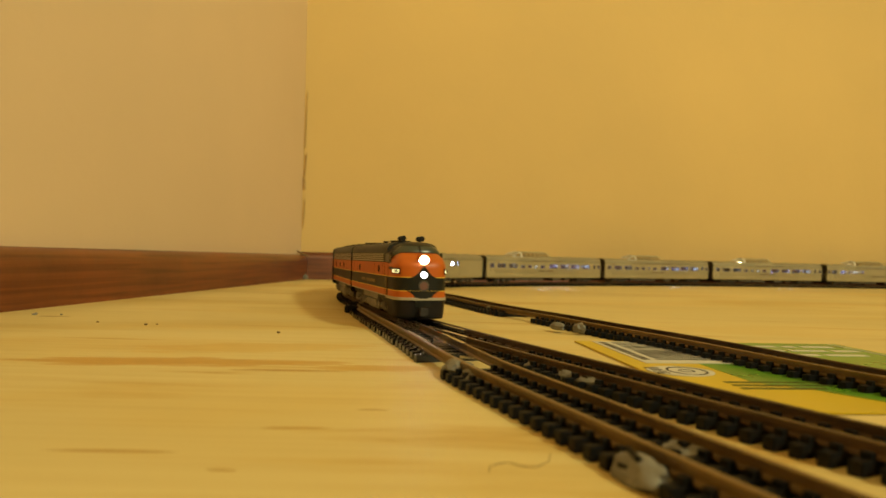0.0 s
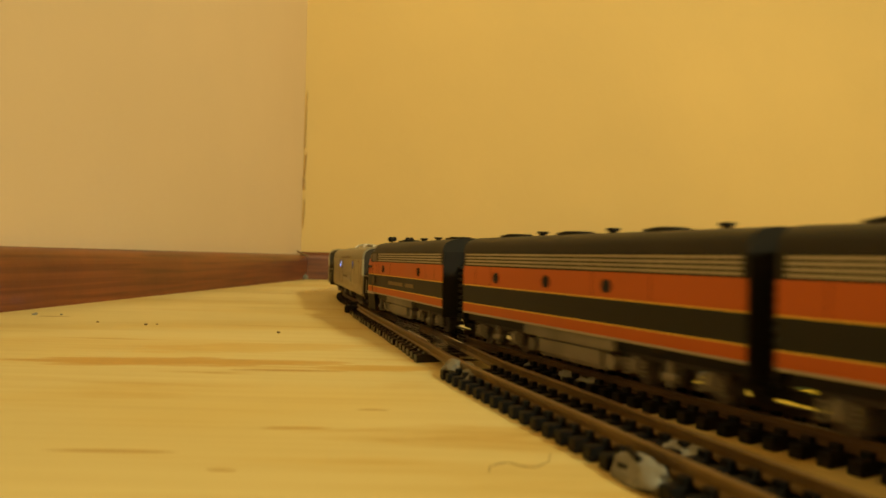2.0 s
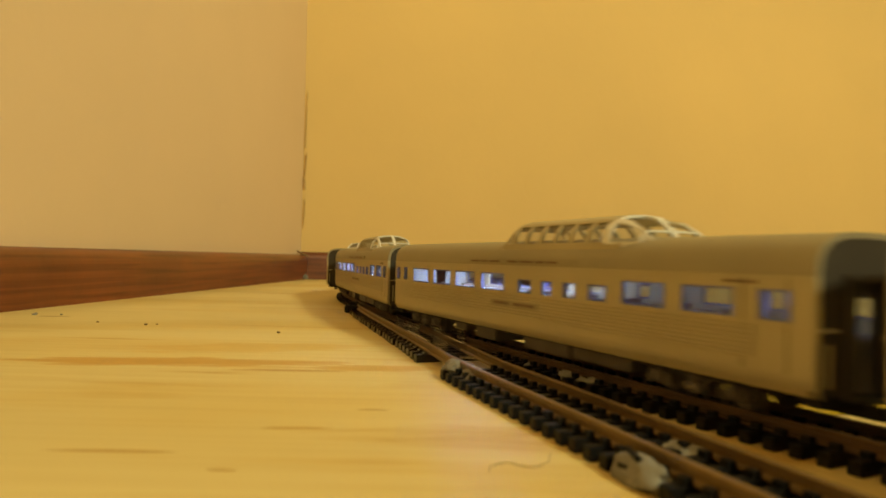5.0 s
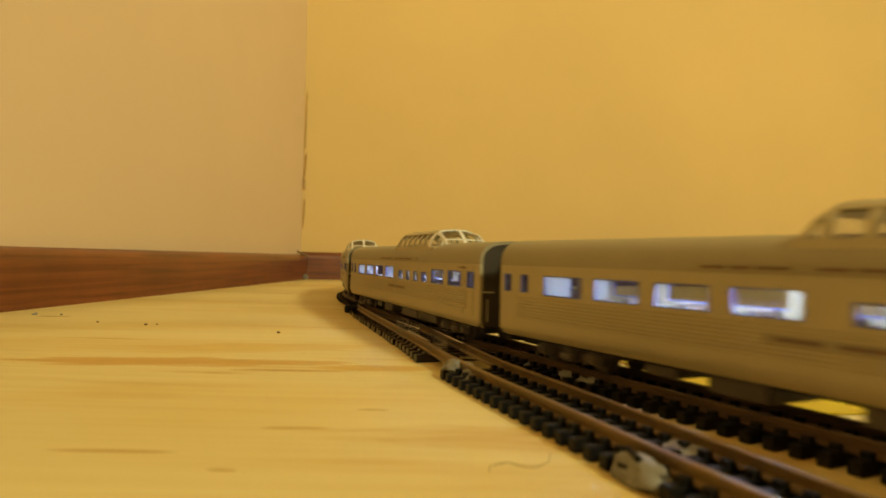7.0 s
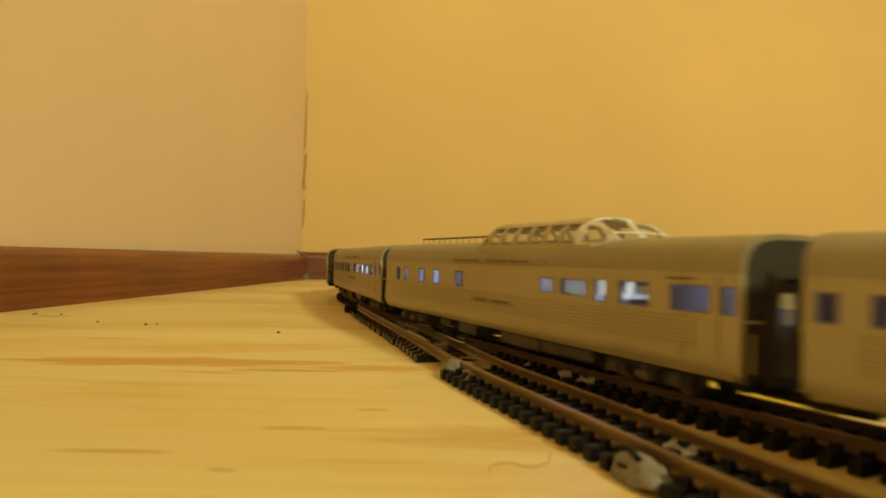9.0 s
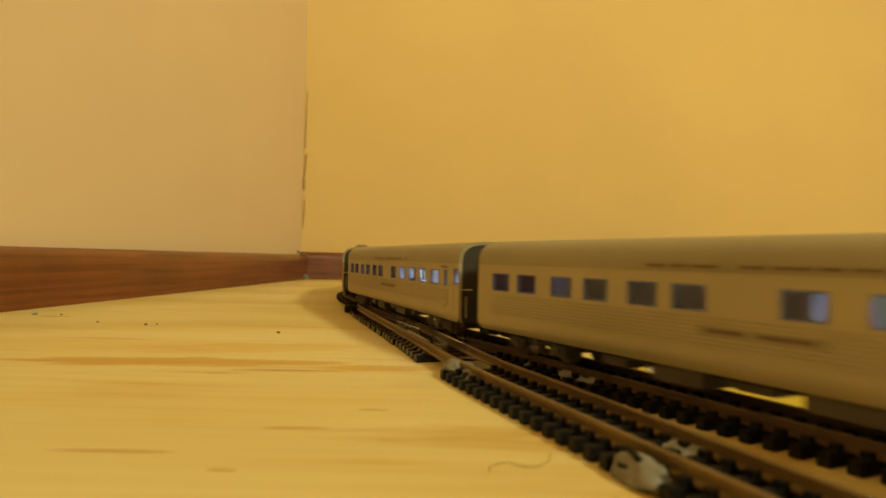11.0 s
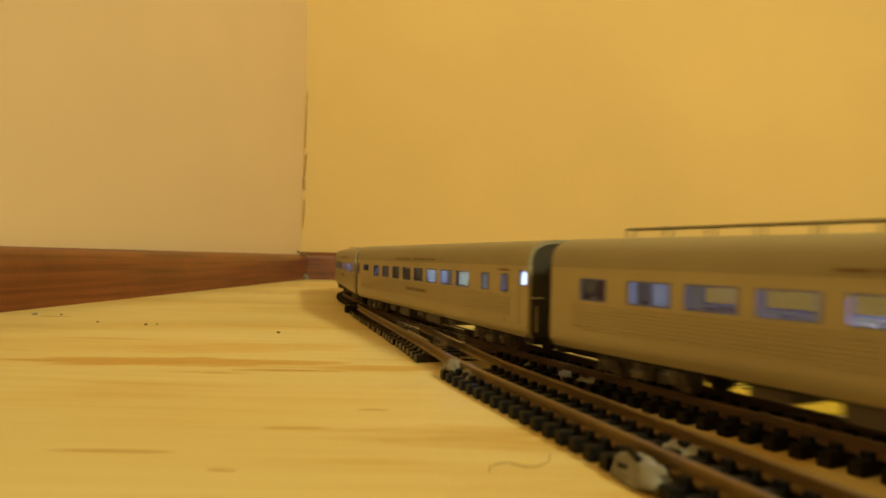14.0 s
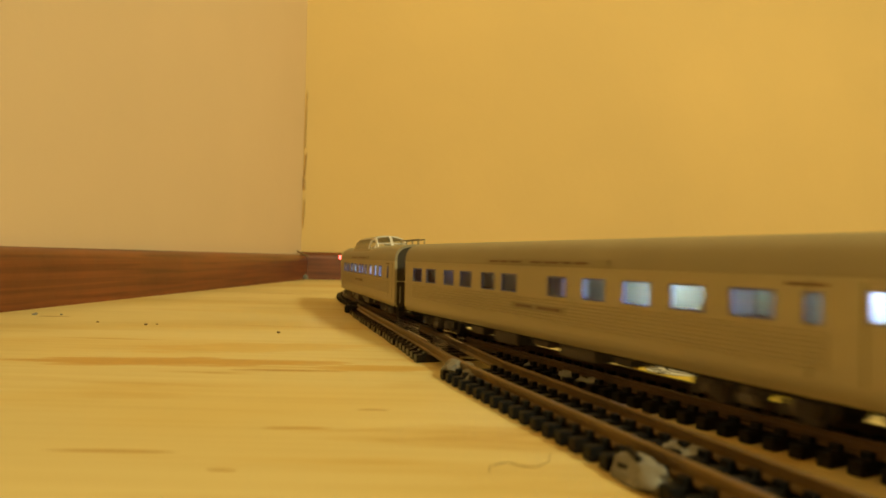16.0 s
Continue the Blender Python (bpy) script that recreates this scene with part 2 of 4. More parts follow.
RIGHT_FAR = (2500.0, 1400.0)


def wall_strip(a, b, thick, side):
    ax, ay = a
    bx, by = b
    l = math.hypot(bx - ax, by - ay)
    nx, ny = -(by - ay) / l * side * thick, (bx - ax) / l * side * thick
    return [a, b, (bx + nx, by + ny), (ax + nx, ay + ny)]


slab("wall_left", wall_strip(LEFT_FAR, CORNER, 100, 1), -800, 1700, PLASTER_TAN, "cream plaster wall beside the layout board", "wall")
slab("wall_back", wall_strip(CORNER, RIGHT_FAR, 100, 1), -800, 1700, PLASTER_GOLD, "golden yellow plaster wall behind the layout board", "wall")
# Unseen walls, ceiling and floor, added to close the room and bounce light.
slab("added_wall_right", [(2500, -1900), (2600, -1900), (2600, 1500), (2500, 1500)], -800, 1700, PLASTER_TAN, "unseen cream wall added to bounce light", "wall")
slab("added_wall_front", [(-450, -2000), (2600, -2000), (2600, -1900), (-450, -1900)], -800, 1700, PLASTER_TAN, "unseen cream wall added to bounce light", "wall")
slab("ceiling", [(-500, -2000), (2600, -2000), (2600, 1600), (-500, 1600)], 1700, 1750, CEIL, "unseen white ceiling added to bounce light", "ceiling")
slab("floor", [(-500, -2000), (2600, -2000), (2600, 1600), (-500, 1600)], -850, -800, SKIRT, "unseen dark floor added to close the room", "floor")

slab("layout_board", [(-300, -1700), (2000, -1700), (2000, 1180), (-145, 726)], -18, 0, PLY,
     "pale plywood board carrying the model railway", "board", "structure")


def skirting(name, a, b, side, top, label):
    """A varnished strip with a rounded upper edge along a wall."""
    ax, ay = a
    bx, by = b
    l = math.hypot(bx - ax, by - ay)
    nx, ny = -(by - ay) / l * side, (bx - ax) / l * side
    prof = [(0, -60), (9, -60), (9, top - 7), (8.2, top - 3.5), (6, top - 1), (3, top), (0, top)]
    bm = bmesh.new()
    loft(bm, [[(x + nx * d, y + ny * d, z) for d, z in prof] for x, y in (a, b)])
    return tagged(part(name, bm, SKIRT, smooth=True), label, "baseboard", kind="structure")


skirting("baseboard_left", LEFT_FAR, CORNER, -1, 26.0, "varnished reddish-brown wooden baseboard on the wall")
skirting("baseboard_back", CORNER, RIGHT_FAR, -1, 29.0, "varnished brown wooden baseboard behind the train")


# ---------------------------------------------------------------- track
RAIL_PROFILE = [(-0.9, 0), (0.9, 0), (0.9, 0.3), (0.3, 0.55), (0.3, 1.3), (0.48, 1.45), (0.48, 1.95), (0.38, 2.05), (-0.38, 2.05), (-0.48, 1.95), (-0.48, 1.45), (-0.3, 1.3), (-0.3, 0.55), (-0.9, 0.3)]


def rail(line, offset, parent, material=None, name="rail", lift=RAIL - 2.05):
    bm = bmesh.new()
    loft(bm, [[(x - math.sin(a) * (offset + d), y + math.cos(a) * (offset + d), lift + z) for d, z in RAIL_PROFILE] for x, y, a in line])
    return part(name, bm, material or BRASS, parent, smooth=True)


def tie_mesh(length, width=1.95):
    bm = bmesh.new()
    box(bm, -width / 2, width / 2, -length / 2, length / 2, 0.02, 1.9, bevel=0.15)
    for y in (-5.9, -3.1, 3.1, 5.9):
        box(bm, -0.7, 0.7, y - 0.5, y + 0.5, 1.7, 2.75)
    return mesh_of("tie", bm, TIE)


def ties(line, parent, mesh, centre=0.0):
    for x, y, a in line:
        o = new("tie", mesh)
        o.parent = parent
        o.matrix_basis = pose((x - math.sin(a) * centre) * MM, (y + math.cos(a) * centre) * MM, 0, 0, 0, math.degrees(a))


def track(name, label):
    return tagged(new(name), label, "track", "model railway track")


def lump(parent, x, y, z, sx, sy, sz, turn, seed, name="joint_putty", material=None):
    """A kneaded grey lump pressed over a rail joint."""
    bm = bmesh.new()
    bmesh.ops.create_icosphere(bm, subdivisions=3, radius=1)
    for v in bm.verts:
        n = noise.noise(v.co * 1.2 + Vector((seed * 7.3, seed * 3.1, 0)))
        k = noise.noise(v.co * 3.1 + Vector((seed * 2.7, 0, seed * 5.9)))
        v.co *= 1 + 0.42 * n + 0.22 * k
        v.co.z = max(v.co.z, -0.55)
        v.co = Vector((v.co.x * sx, v.co.y * sy, v.co.z * sz))
    bmesh.ops.rotate(bm, verts=bm.verts, cent=(0, 0, 0), matrix=Matrix.Rotation(radians(turn), 3, "Z"))
    bmesh.ops.translate(bm, verts=bm.verts, vec=(x, y, z))
    return part(name, bm, material or PUTTY, parent, smooth=True)


def build_track():
    t17 = tie_mesh(17.0)
    main = track("curved_track", "brass-railed model track with black plastic ties on the board")
    for o in (-4.5, 4.5):
        rail(main_line(-1850, 2440, 5.0), o, main, RAILSIDE)
    ties(main_line(0, 141, 3.95), main, t17)
    ties(main_line(330, 990, 4.4), main, t17)
    bm = bmesh.new()
    for x, y, a in main_line(-1850, -4, 5.2) + main_line(995, 2440, 5.2):
        bmesh.ops.create_cube(bm, size=1, matrix=Matrix.Translation((x, y, 0.9)) @ Matrix.Rotation(a, 4, "Z") @ Matrix.Diagonal((2.5, 17, 1.75, 1)))
    tagged(part("tie_strip", bm, TIE, main), kind="stuff")
    side = track("siding_track", "straight brass-railed model track beside the turnout")
    near_a = smooth_line([(61.6, -10), (34.9, 65), (23.2, 100), (12.1, 133), (8.1, 146)], 3.9)
    for o in (-4.5, 4.5):
        rail([p for p in SIDE_A if p[1] < 170], o, side)
    ties(near_a, side, t17)
    # turnout: long ties under both roads, blades, frog, check rails
    turn = track("turnout", "black model railway turnout with a bright metal frog")
    meshes = {}
    for x, y, a in main_line(141, 318, 5.5):
        ax = float(np.interp(y, [p[1] for p in SIDE_A], [p[0] for p in SIDE_A]))
        gap = max(0.0, (x - ax))
        ln = round(17.5 + gap, 0)
        if ln not in meshes:
            bm = bmesh.new()
            box(bm, -1.15, 1.15, -ln / 2, ln / 2, 0.02, 1.9, bevel=0.1)
            for yy in (-ln / 2 + 2.4, -ln / 2 + 5.2, ln / 2 - 5.2, ln / 2 - 2.4):
                box(bm, -0.8, 0.8, yy - 0.45, yy + 0.45, 1.7, 2.4)
            meshes[ln] = mesh_of("tie", bm, TURNTIE)
        o = new("tie", meshes[ln])
        o.parent = turn
        o.matrix_basis = pose((x - gap / 2) * MM, y * MM, 0, 0, 0, math.degrees(a) - 1)
    far_a = [p for p in SIDE_A if p[1] >= 166]
    rail(far_a, 4.5, turn, BRASS, "stock_rail")
    rail([p for p in far_a if p[1] < 290], -4.5, turn, DULLRAIL, "closure_rail")
    rail(main_line(160, 224, 4), 4.5, turn, NICKEL, "frog_rail", RAIL - 1.98)
    rail([p for p in SIDE_A if 172 < p[1] < 205], -4.5, turn, NICKEL, "frog_rail", RAIL - 1.99)
    rail(main_line(178, 206, 4), -2.9, turn, NICKEL, "check_rail", RAIL - 2.2)
    rail([p for p in SIDE_A if 178 < p[1] < 206], 2.9, turn, NICKEL, "check_rail", RAIL - 2.2)
    part("frog", boxes((-2.2, 2.0, 181, 196, 1.7, 2.9), bevel=0.4), NICKEL, turn, "shiny metal frog")
    part("frog_plate", boxes((4.5, 9.5, 160.5, 162.5, 1.8, 2.2), (13.0, 19.5, 170, 171.5, 1.8, 2.1)), NICKEL, turn)
    box_bm = boxes((-43, -36, 304, 316, 0.05, 3.4), (-41.5, -37.5, 307, 313, 3.2, 4.8), bevel=0.5)
    part("throw_box", box_bm, TIE, turn, "small black switch box")
    part("throw_bar", boxes((-40, -18, 308.5, 310.3, 1.0, 2.0)), TIE, turn)
    # rail joiners
    for x, y, rz in ((4.0, 152, 107), (12.4, 150, 107), (-0.6, 163.5, 107)):
        bm = boxes((-4, 4, -0.75, 0.75, 1.85, 2.9), bevel=0.15)
        bmesh.ops.rotate(bm, verts=bm.verts, cent=(0, 0, 0), matrix=Matrix.Rotation(radians(rz), 3, "Z"))
        bmesh.ops.translate(bm, verts=bm.verts, vec=(x, y, 0))
        part("rail_joiner", bm, BRASS, side)
    # the far siding
    far = track("far_siding_track", "straight brass-railed model track crossing the paper packet")
    for o in (-4.5, 4.5):
        rail(SIDE_C, o, far, RAILSIDE if o < 0 else BRASS)
    ties([p for p in SIDE_C_TIES if p[1] < 282 or p[1] > 304], far, t17)
    # grey putty at the joints
    lump(side, 3.6, 144.2, 1.7, 4.6, 3.0, 2.2, 110, 1)
    lump(side, 6.2, 136.2, 1.3, 3.4, 2.3, 1.7, 105, 2)
    lump(side, 23.6, 77.4, 0.9, 5.2, 2.5, 2.1, 112, 3)
    lump(side, 31.4, 87.0, 1.3, 4.4, 1.7, 1.1, 112, 4)
    lump(main, 25.8, 140.0, 1.5, 2.7, 1.3, 1.2, 118, 5)
    lump(main, 29.0, 133.8, 1.5, 2.8, 1.3, 1.2, 118, 6)
    lump(main, 20.2, 153.4, 1.2, 2.2, 1.2, 1.0, 115, 7)
    lump(far, 41.0, 243, 1.9, 4.0, 1.7, 1.7, 110, 8)
    lump(far, 47.4, 236, 2.0, 3.0, 1.5, 2.1, 110, 9)
    lump(far, 22.5, 322.0, 2.0, 2.6, 1.6, 1.6, 110, 10)
    part("putty_groove", boxes((22.2, 22.9, 77, 82, 1.7, 3.3), bevel=0.2), TIE, side)


DULLRAIL = RAILSIDE
SIDE_C_TIES = smooth_line([(170, -60), (112, 95), (89.5, 142.5), (72.5, 197.5), (57.9, 237.5), (45.2, 275), (27.2, 322), (1.8, 410), (-20, 470)], 4.2)
build_track()


# ---------------------------------------------------------------- the printed packet under the far track
def packet():
    turn = radians(5)
    pk = tagged(new("paper_packet"), "flat green and yellow printed packet lying under the track", "packet")
    pk.matrix_basis = pose(0.0415, 0.2140, 0.0001, 0, 0, 5)

    def sheet(name, x0, x1, w0, w1, z, m, label=""):
        return part(name, boxes((x0, x1, -w1, -w0, z - 0.12, z)), m, pk, label)

    part("card", boxes((0, 86, -99, 0, 0.0, 0.4), bevel=0.1), PKG_YELLOW, pk, "yellow card")
    bm = bmesh.new()
    pts = [(20, -1), (85, -1), (85, -98), (40, -98), (33, -90.4), (26.7, -78.6), (18.4, -70.9), (18.5, -47), (20, -30)]
    loft(bm, [[(x, y, 0.38) for x, y in pts], [(x, y, 0.46) for x, y in pts]])
    part("green_panel", bm, PKG_GREEN, pk, "green printed field")
    sheet("barcode_field", 5, 32, 2, 45.5, 0.54, WHITE, "white field with black bars")
    y = 5.0
    rnd = random.Random(5)
    while y < 41:
        w = rnd.choice((0.3, 0.3, 0.5, 0.8))
        sheet("barcode_bar", 10, 31, y, y + w, 0.60, DARK)
        y += w + rnd.choice((0.8, 1.2, 1.7))
    for i in range(11):
        sheet("digit_bar", 6.2, 8.4, 5 + i * 3.3, 7.2 + i * 3.3, 0.60, DARK)
    bm = bmesh.new()
    bmesh.ops.create_cone(bm, cap_ends=True, segments=40, radius1=1, radius2=1, depth=0.12, matrix=Matrix.Translation((8.5, -57.5, 0.5)) @ Matrix.Diagonal((7.6, 7.0, 1, 1)))
    part("logo_field", bm, WHITE, pk)

    def ring(rx, ry, t, z):
        bm = bmesh.new()
        n = 40
        rings = []
        for i in range(n + 1):
            a = 2 * math.pi * i / n
            c, s = math.cos(a), math.sin(a)
            rings.append([(10 + (rx + d) * c, -57.6 + (ry + d) * s, zz) for d, zz in ((0, z), (t, z), (t, z + 0.05), (0, z + 0.05))])
        loft(bm, rings, caps=False)
        return bm

    part("logo_ring", ring(3.9, 4.9, 0.6, 0.57), DARK, pk)
    part("logo_ring", ring(1.4, 1.5, 0.5, 0.57), DARK, pk)
    for i in range(4):
        sheet("print_bar", 1.8, 4.8, 53 + i * 2.4, 54.1 + i * 2.4, 0.60, DARK)
    for i in range(3):
        sheet("printed_line", 12, 36 - 3 * i, 70.5 + i * 3.4, 71.9 + i * 3.4, 0.52, LINEGREEN)
    for i, (a, b) in enumerate(((52, 60), (62, 66), (68, 78), (50, 57), (59, 70), (72, 80), (54, 62), (64, 76))):
        w = 8 + (i // 3) * 9
        sheet("print_bar", a, b, w, w + 3.2, 0.54, WHITE)
    sheet("white_line", 82, 82.8, 2, 74, 0.54, WHITE)


LINEGREEN = mat("dark_green_line", (0.06, 0.08, 0.01), 0.5, 0, 0.1, 60)
packet()


# ---------------------------------------------------------------- small marks
def small_marks():
    crack = tagged(new("plaster_crack"), "thin dark crack in the corner plaster", "crack", kind="structure")
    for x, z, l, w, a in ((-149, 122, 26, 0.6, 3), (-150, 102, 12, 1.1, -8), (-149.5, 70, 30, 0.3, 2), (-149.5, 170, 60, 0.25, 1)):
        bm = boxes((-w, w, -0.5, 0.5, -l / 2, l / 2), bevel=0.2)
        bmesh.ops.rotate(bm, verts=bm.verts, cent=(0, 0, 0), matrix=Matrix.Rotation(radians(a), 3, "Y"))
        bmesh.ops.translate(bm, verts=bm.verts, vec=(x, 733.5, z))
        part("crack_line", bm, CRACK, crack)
    cord = bmesh.new()
    pts = [(-155, 725, 38), (-156, 722, 33), (-152, 720, 29), (-146, 719, 26), (-140, 719, 24)]
    for p, q in zip(pts, pts[1:]):
        rod(cord, p, q, 0.9, 6)
    tagged(part("cord_end", cord, HAIRBROWN), "short dark cord hanging over the corner of the baseboard", "cord")
    tagged(lump(None, -142, 713, 2.2, 2.6, 2.2, 3.0, 20, 12, "plaster_crumb", PUTTY), "small pale crumb of plaster in the corner", "debris")
    hair = bmesh.new()
    pts = [(6.0, 81.0), (6.4, 83.5), (8.5, 85.2), (10.2, 83.6), (12.0, 83.4), (13.8, 86.0), (14.6, 89.4)]
    for p, q in zip(pts, pts[1:]):
        rod(hair, (*p, 0.06), (*q, 0.06), 0.05, 5)
    tagged(part("hair", hair, HAIRBROWN), "fine brown fibre lying on the plywood", "fibre")
    for i, (x, y, r) in enumerate(((-101, 235, 0.45), (-98, 237, 0.3), (-155, 262, 0.7), (-146, 264, 0.4), (-52, 220, 0.5), (-120, 240, 0.4))):
        tagged(lump(None, x, y, r * 0.4, r * 1.4, r, r * 0.8, 30 * i, 20 + i, "crumb", HAIRBROWN if i < 2 or i > 3 else PUTTY), "tiny crumb lying on the plywood board", "crumb", "crumbs on the board")


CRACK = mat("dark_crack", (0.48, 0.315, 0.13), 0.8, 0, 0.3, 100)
HAIRBROWN = mat("brown_fibre", (0.22, 0.13, 0.05), 0.6, 0, 0.2, 100)
small_marks()


# ---------------------------------------------------------------- vehicles; x forward, origin on the rail head at the middle
def wall_with_holes(bm, x0, x1, z0, z1, holes, y, thick):
    """An upright wall at y with rectangular openings (xa, xb, za, zb) that go through it."""
    xs = sorted({x0, x1, *[h[0] for h in holes], *[h[1] for h in holes]})
    zs = sorted({z0, z1, *[h[2] for h in holes], *[h[3] for h in holes]})

    def solid(i, j):
        if not (0 <= i < len(xs) - 1 and 0 <= j < len(zs) - 1):
            return False
        cx, cz = (xs[i] + xs[i + 1]) / 2, (zs[j] + zs[j + 1]) / 2
        return not any(h[0] < cx < h[1] and h[2] < cz < h[3] for h in holes)

    yi = y - thick if y > 0 else y + thick

    def quad(*ps):
        bm.faces.new([bm.verts.new(p) for p in ps])

    for i in range(len(xs) - 1):
        for j in range(len(zs) - 1):
            if not solid(i, j):
                continue
            a, b, c, d = xs[i], xs[i + 1], zs[j], zs[j + 1]
            quad((a, y, c), (b, y, c), (b, y, d), (a, y, d))
            quad((a, yi, c), (a, yi, d), (b, yi, d), (b, yi, c))
            if not solid(i - 1, j):
                quad((a, y, c), (a, y, d), (a, yi, d), (a, yi, c))
            if not solid(i + 1, j):
                quad((b, y, c), (b, yi, c), (b, yi, d), (b, y, d))
            if not solid(i, j - 1):
                quad((a, y, c), (a, yi, c), (b, yi, c), (b, y, c))
            if not solid(i, j + 1):
                quad((a, y, d), (b, y, d), (b, yi, d), (a, yi, d))
    bmesh.ops.remove_doubles(bm, verts=bm.verts, dist=0.001)
    return bm


def roof_profile(half, z0, z1, n=14, inset=0.0):
    """A low arch from one eave to the other."""
    pts = []
    for i in range(n + 1):
        a = math.pi * i / n
        c, s = math.cos(a), math.sin(a)
        pts.append(((half - inset) * math.copysign(abs(c) ** 0.62, c), z0 + (z1 - z0 - inset) * abs(s) ** 0.72))
    return pts


def wheel_mesh():
    bm = bmesh.new()
    for y in (-4.4, 4.4):
        o = 1 if y > 0 else -1
        rod(bm, (0, y - 0.7, 0), (0, y + 0.7, 0), 2.6, 18)
        rod(bm, (0, y - o * 1.1, 0), (0, y - o * 0.7, 0), 3.0, 18)
    rod(bm, (0, -4, 0), (0, 4, 0), 0.6)
    return mesh_of("wheelset", bm, GREYMET, True)


BROWNDARK = mat("dark_brown_plastic", (0.05, 0.042, 0.034), 0.6, 0, 0.3, 120, spec=0.3)
CARGREY = mat("brown_grey_plastic", (0.10, 0.083, 0.065), 0.6, 0, 0.3, 120)
WHEEL = wheel_mesh()


def truck(parent, x, axles=2, base=15.0, material=None, high=1.15):
    """A bogie: side frames with springs, journal boxes and brake cylinders, wheelsets."""
    h = base / 2
    bm = bmesh.new()
    box(bm, x - 2.5, x + 2.5, -6.2, 6.2, 2.6, 4.2)
    for sgn in (-1, 1):
        y0, y1 = sorted((sgn * 6.3, sgn * 7.2))
        box(bm, x - h - 3, x + h + 3, y0, y1, 3.1, 4.2, bevel=0.15)
        box(bm, x - 2.6, x + 2.6, y0, y1, 1.0, 3.2, bevel=0.25)
        box(bm, x - h - 3.2, x - h - 2.4, y0, y1, 1.4, 3.6)
        box(bm, x + h + 2.4, x + h + 3.2, y0, y1, 1.4, 3.6)
    bmesh.ops.scale(bm, vec=(1, 1, high), verts=bm.verts)
    t = part("truck", bm, BROWNDARK, parent, "dark weathered bogie")
    for sgn in (-1, 1):
        y = sgn * 7.4
        for k in range(axles):
            xa = x - h + base * k / (axles - 1)
            bm = bmesh.new()
            box(bm, xa - 1.2, xa + 1.2, *sorted((y - sgn * 0.6, y + sgn * 0.5)), 1.4, 3.3, bevel=0.25)
            rod(bm, (xa, y, 2.4), (xa, y + sgn * 0.8, 2.4), 0.8, 10)
            bmesh.ops.scale(bm, vec=(1, 1, high), verts=bm.verts)
            part("journal_box", bm, material or GREYMET, t)
            for dx in (-2.2, 2.2):
                bm = bmesh.new()
                for i in range(4):
                    rod(bm, (xa + dx, y, (1.2 + i * 0.5) * high), (xa + dx, y, (1.5 + i * 0.5) * high), 0.62, 8)
                part("spring", bm, material or GREYMET, t)
        bm = bmesh.new()
        rod(bm, (x - 1.6, y, 1.8 * high), (x + 1.6, y, 1.8 * high), 0.75, 10)
        box(bm, x - 0.5, x + 0.5, *sorted((y - sgn * 0.5, y + sgn * 0.4)), 1.2, 3.6 * high)
        part("brake_cylinder", bm, material or GREYMET, t)
    for k in range(axles):
        w = new("wheelset", WHEEL)
        w.parent = t
        w.matrix_basis = pose((x - h + base * k / (axles - 1)) * MM, 0, 2.6 * MM)
    return t


CAR = 156.0
SIDE0, SIDE1, CREST = 4.6, 20.0, 25.8


def pane_row(parent, holes, y, material=None):
    for xa, xb, za, zb in holes:
        bm = bmesh.new()
        yy = y - 0.45 if y > 0 else y + 0.45
        box(bm, xa, xb, yy - 0.08, yy + 0.08, za, zb)
        o = part("window_pane", bm, material or PANE, parent)
        o.visible_shadow = False
        t, yo = 0.28, y + (0.06 if y > 0 else -0.06)
        y0, y1 = sorted((yo, yo - (0.5 if y > 0 else -0.5)))
        part("window_frame", boxes((xa, xb, y0, y1, za, za + t), (xa, xb, y0, y1, zb - t, zb), (xa, xa + t, y0, y1, za + t, zb - t), (xb - t, xb, y0, y1, za + t, zb - t)), BLUEGLOW_RIM, o)


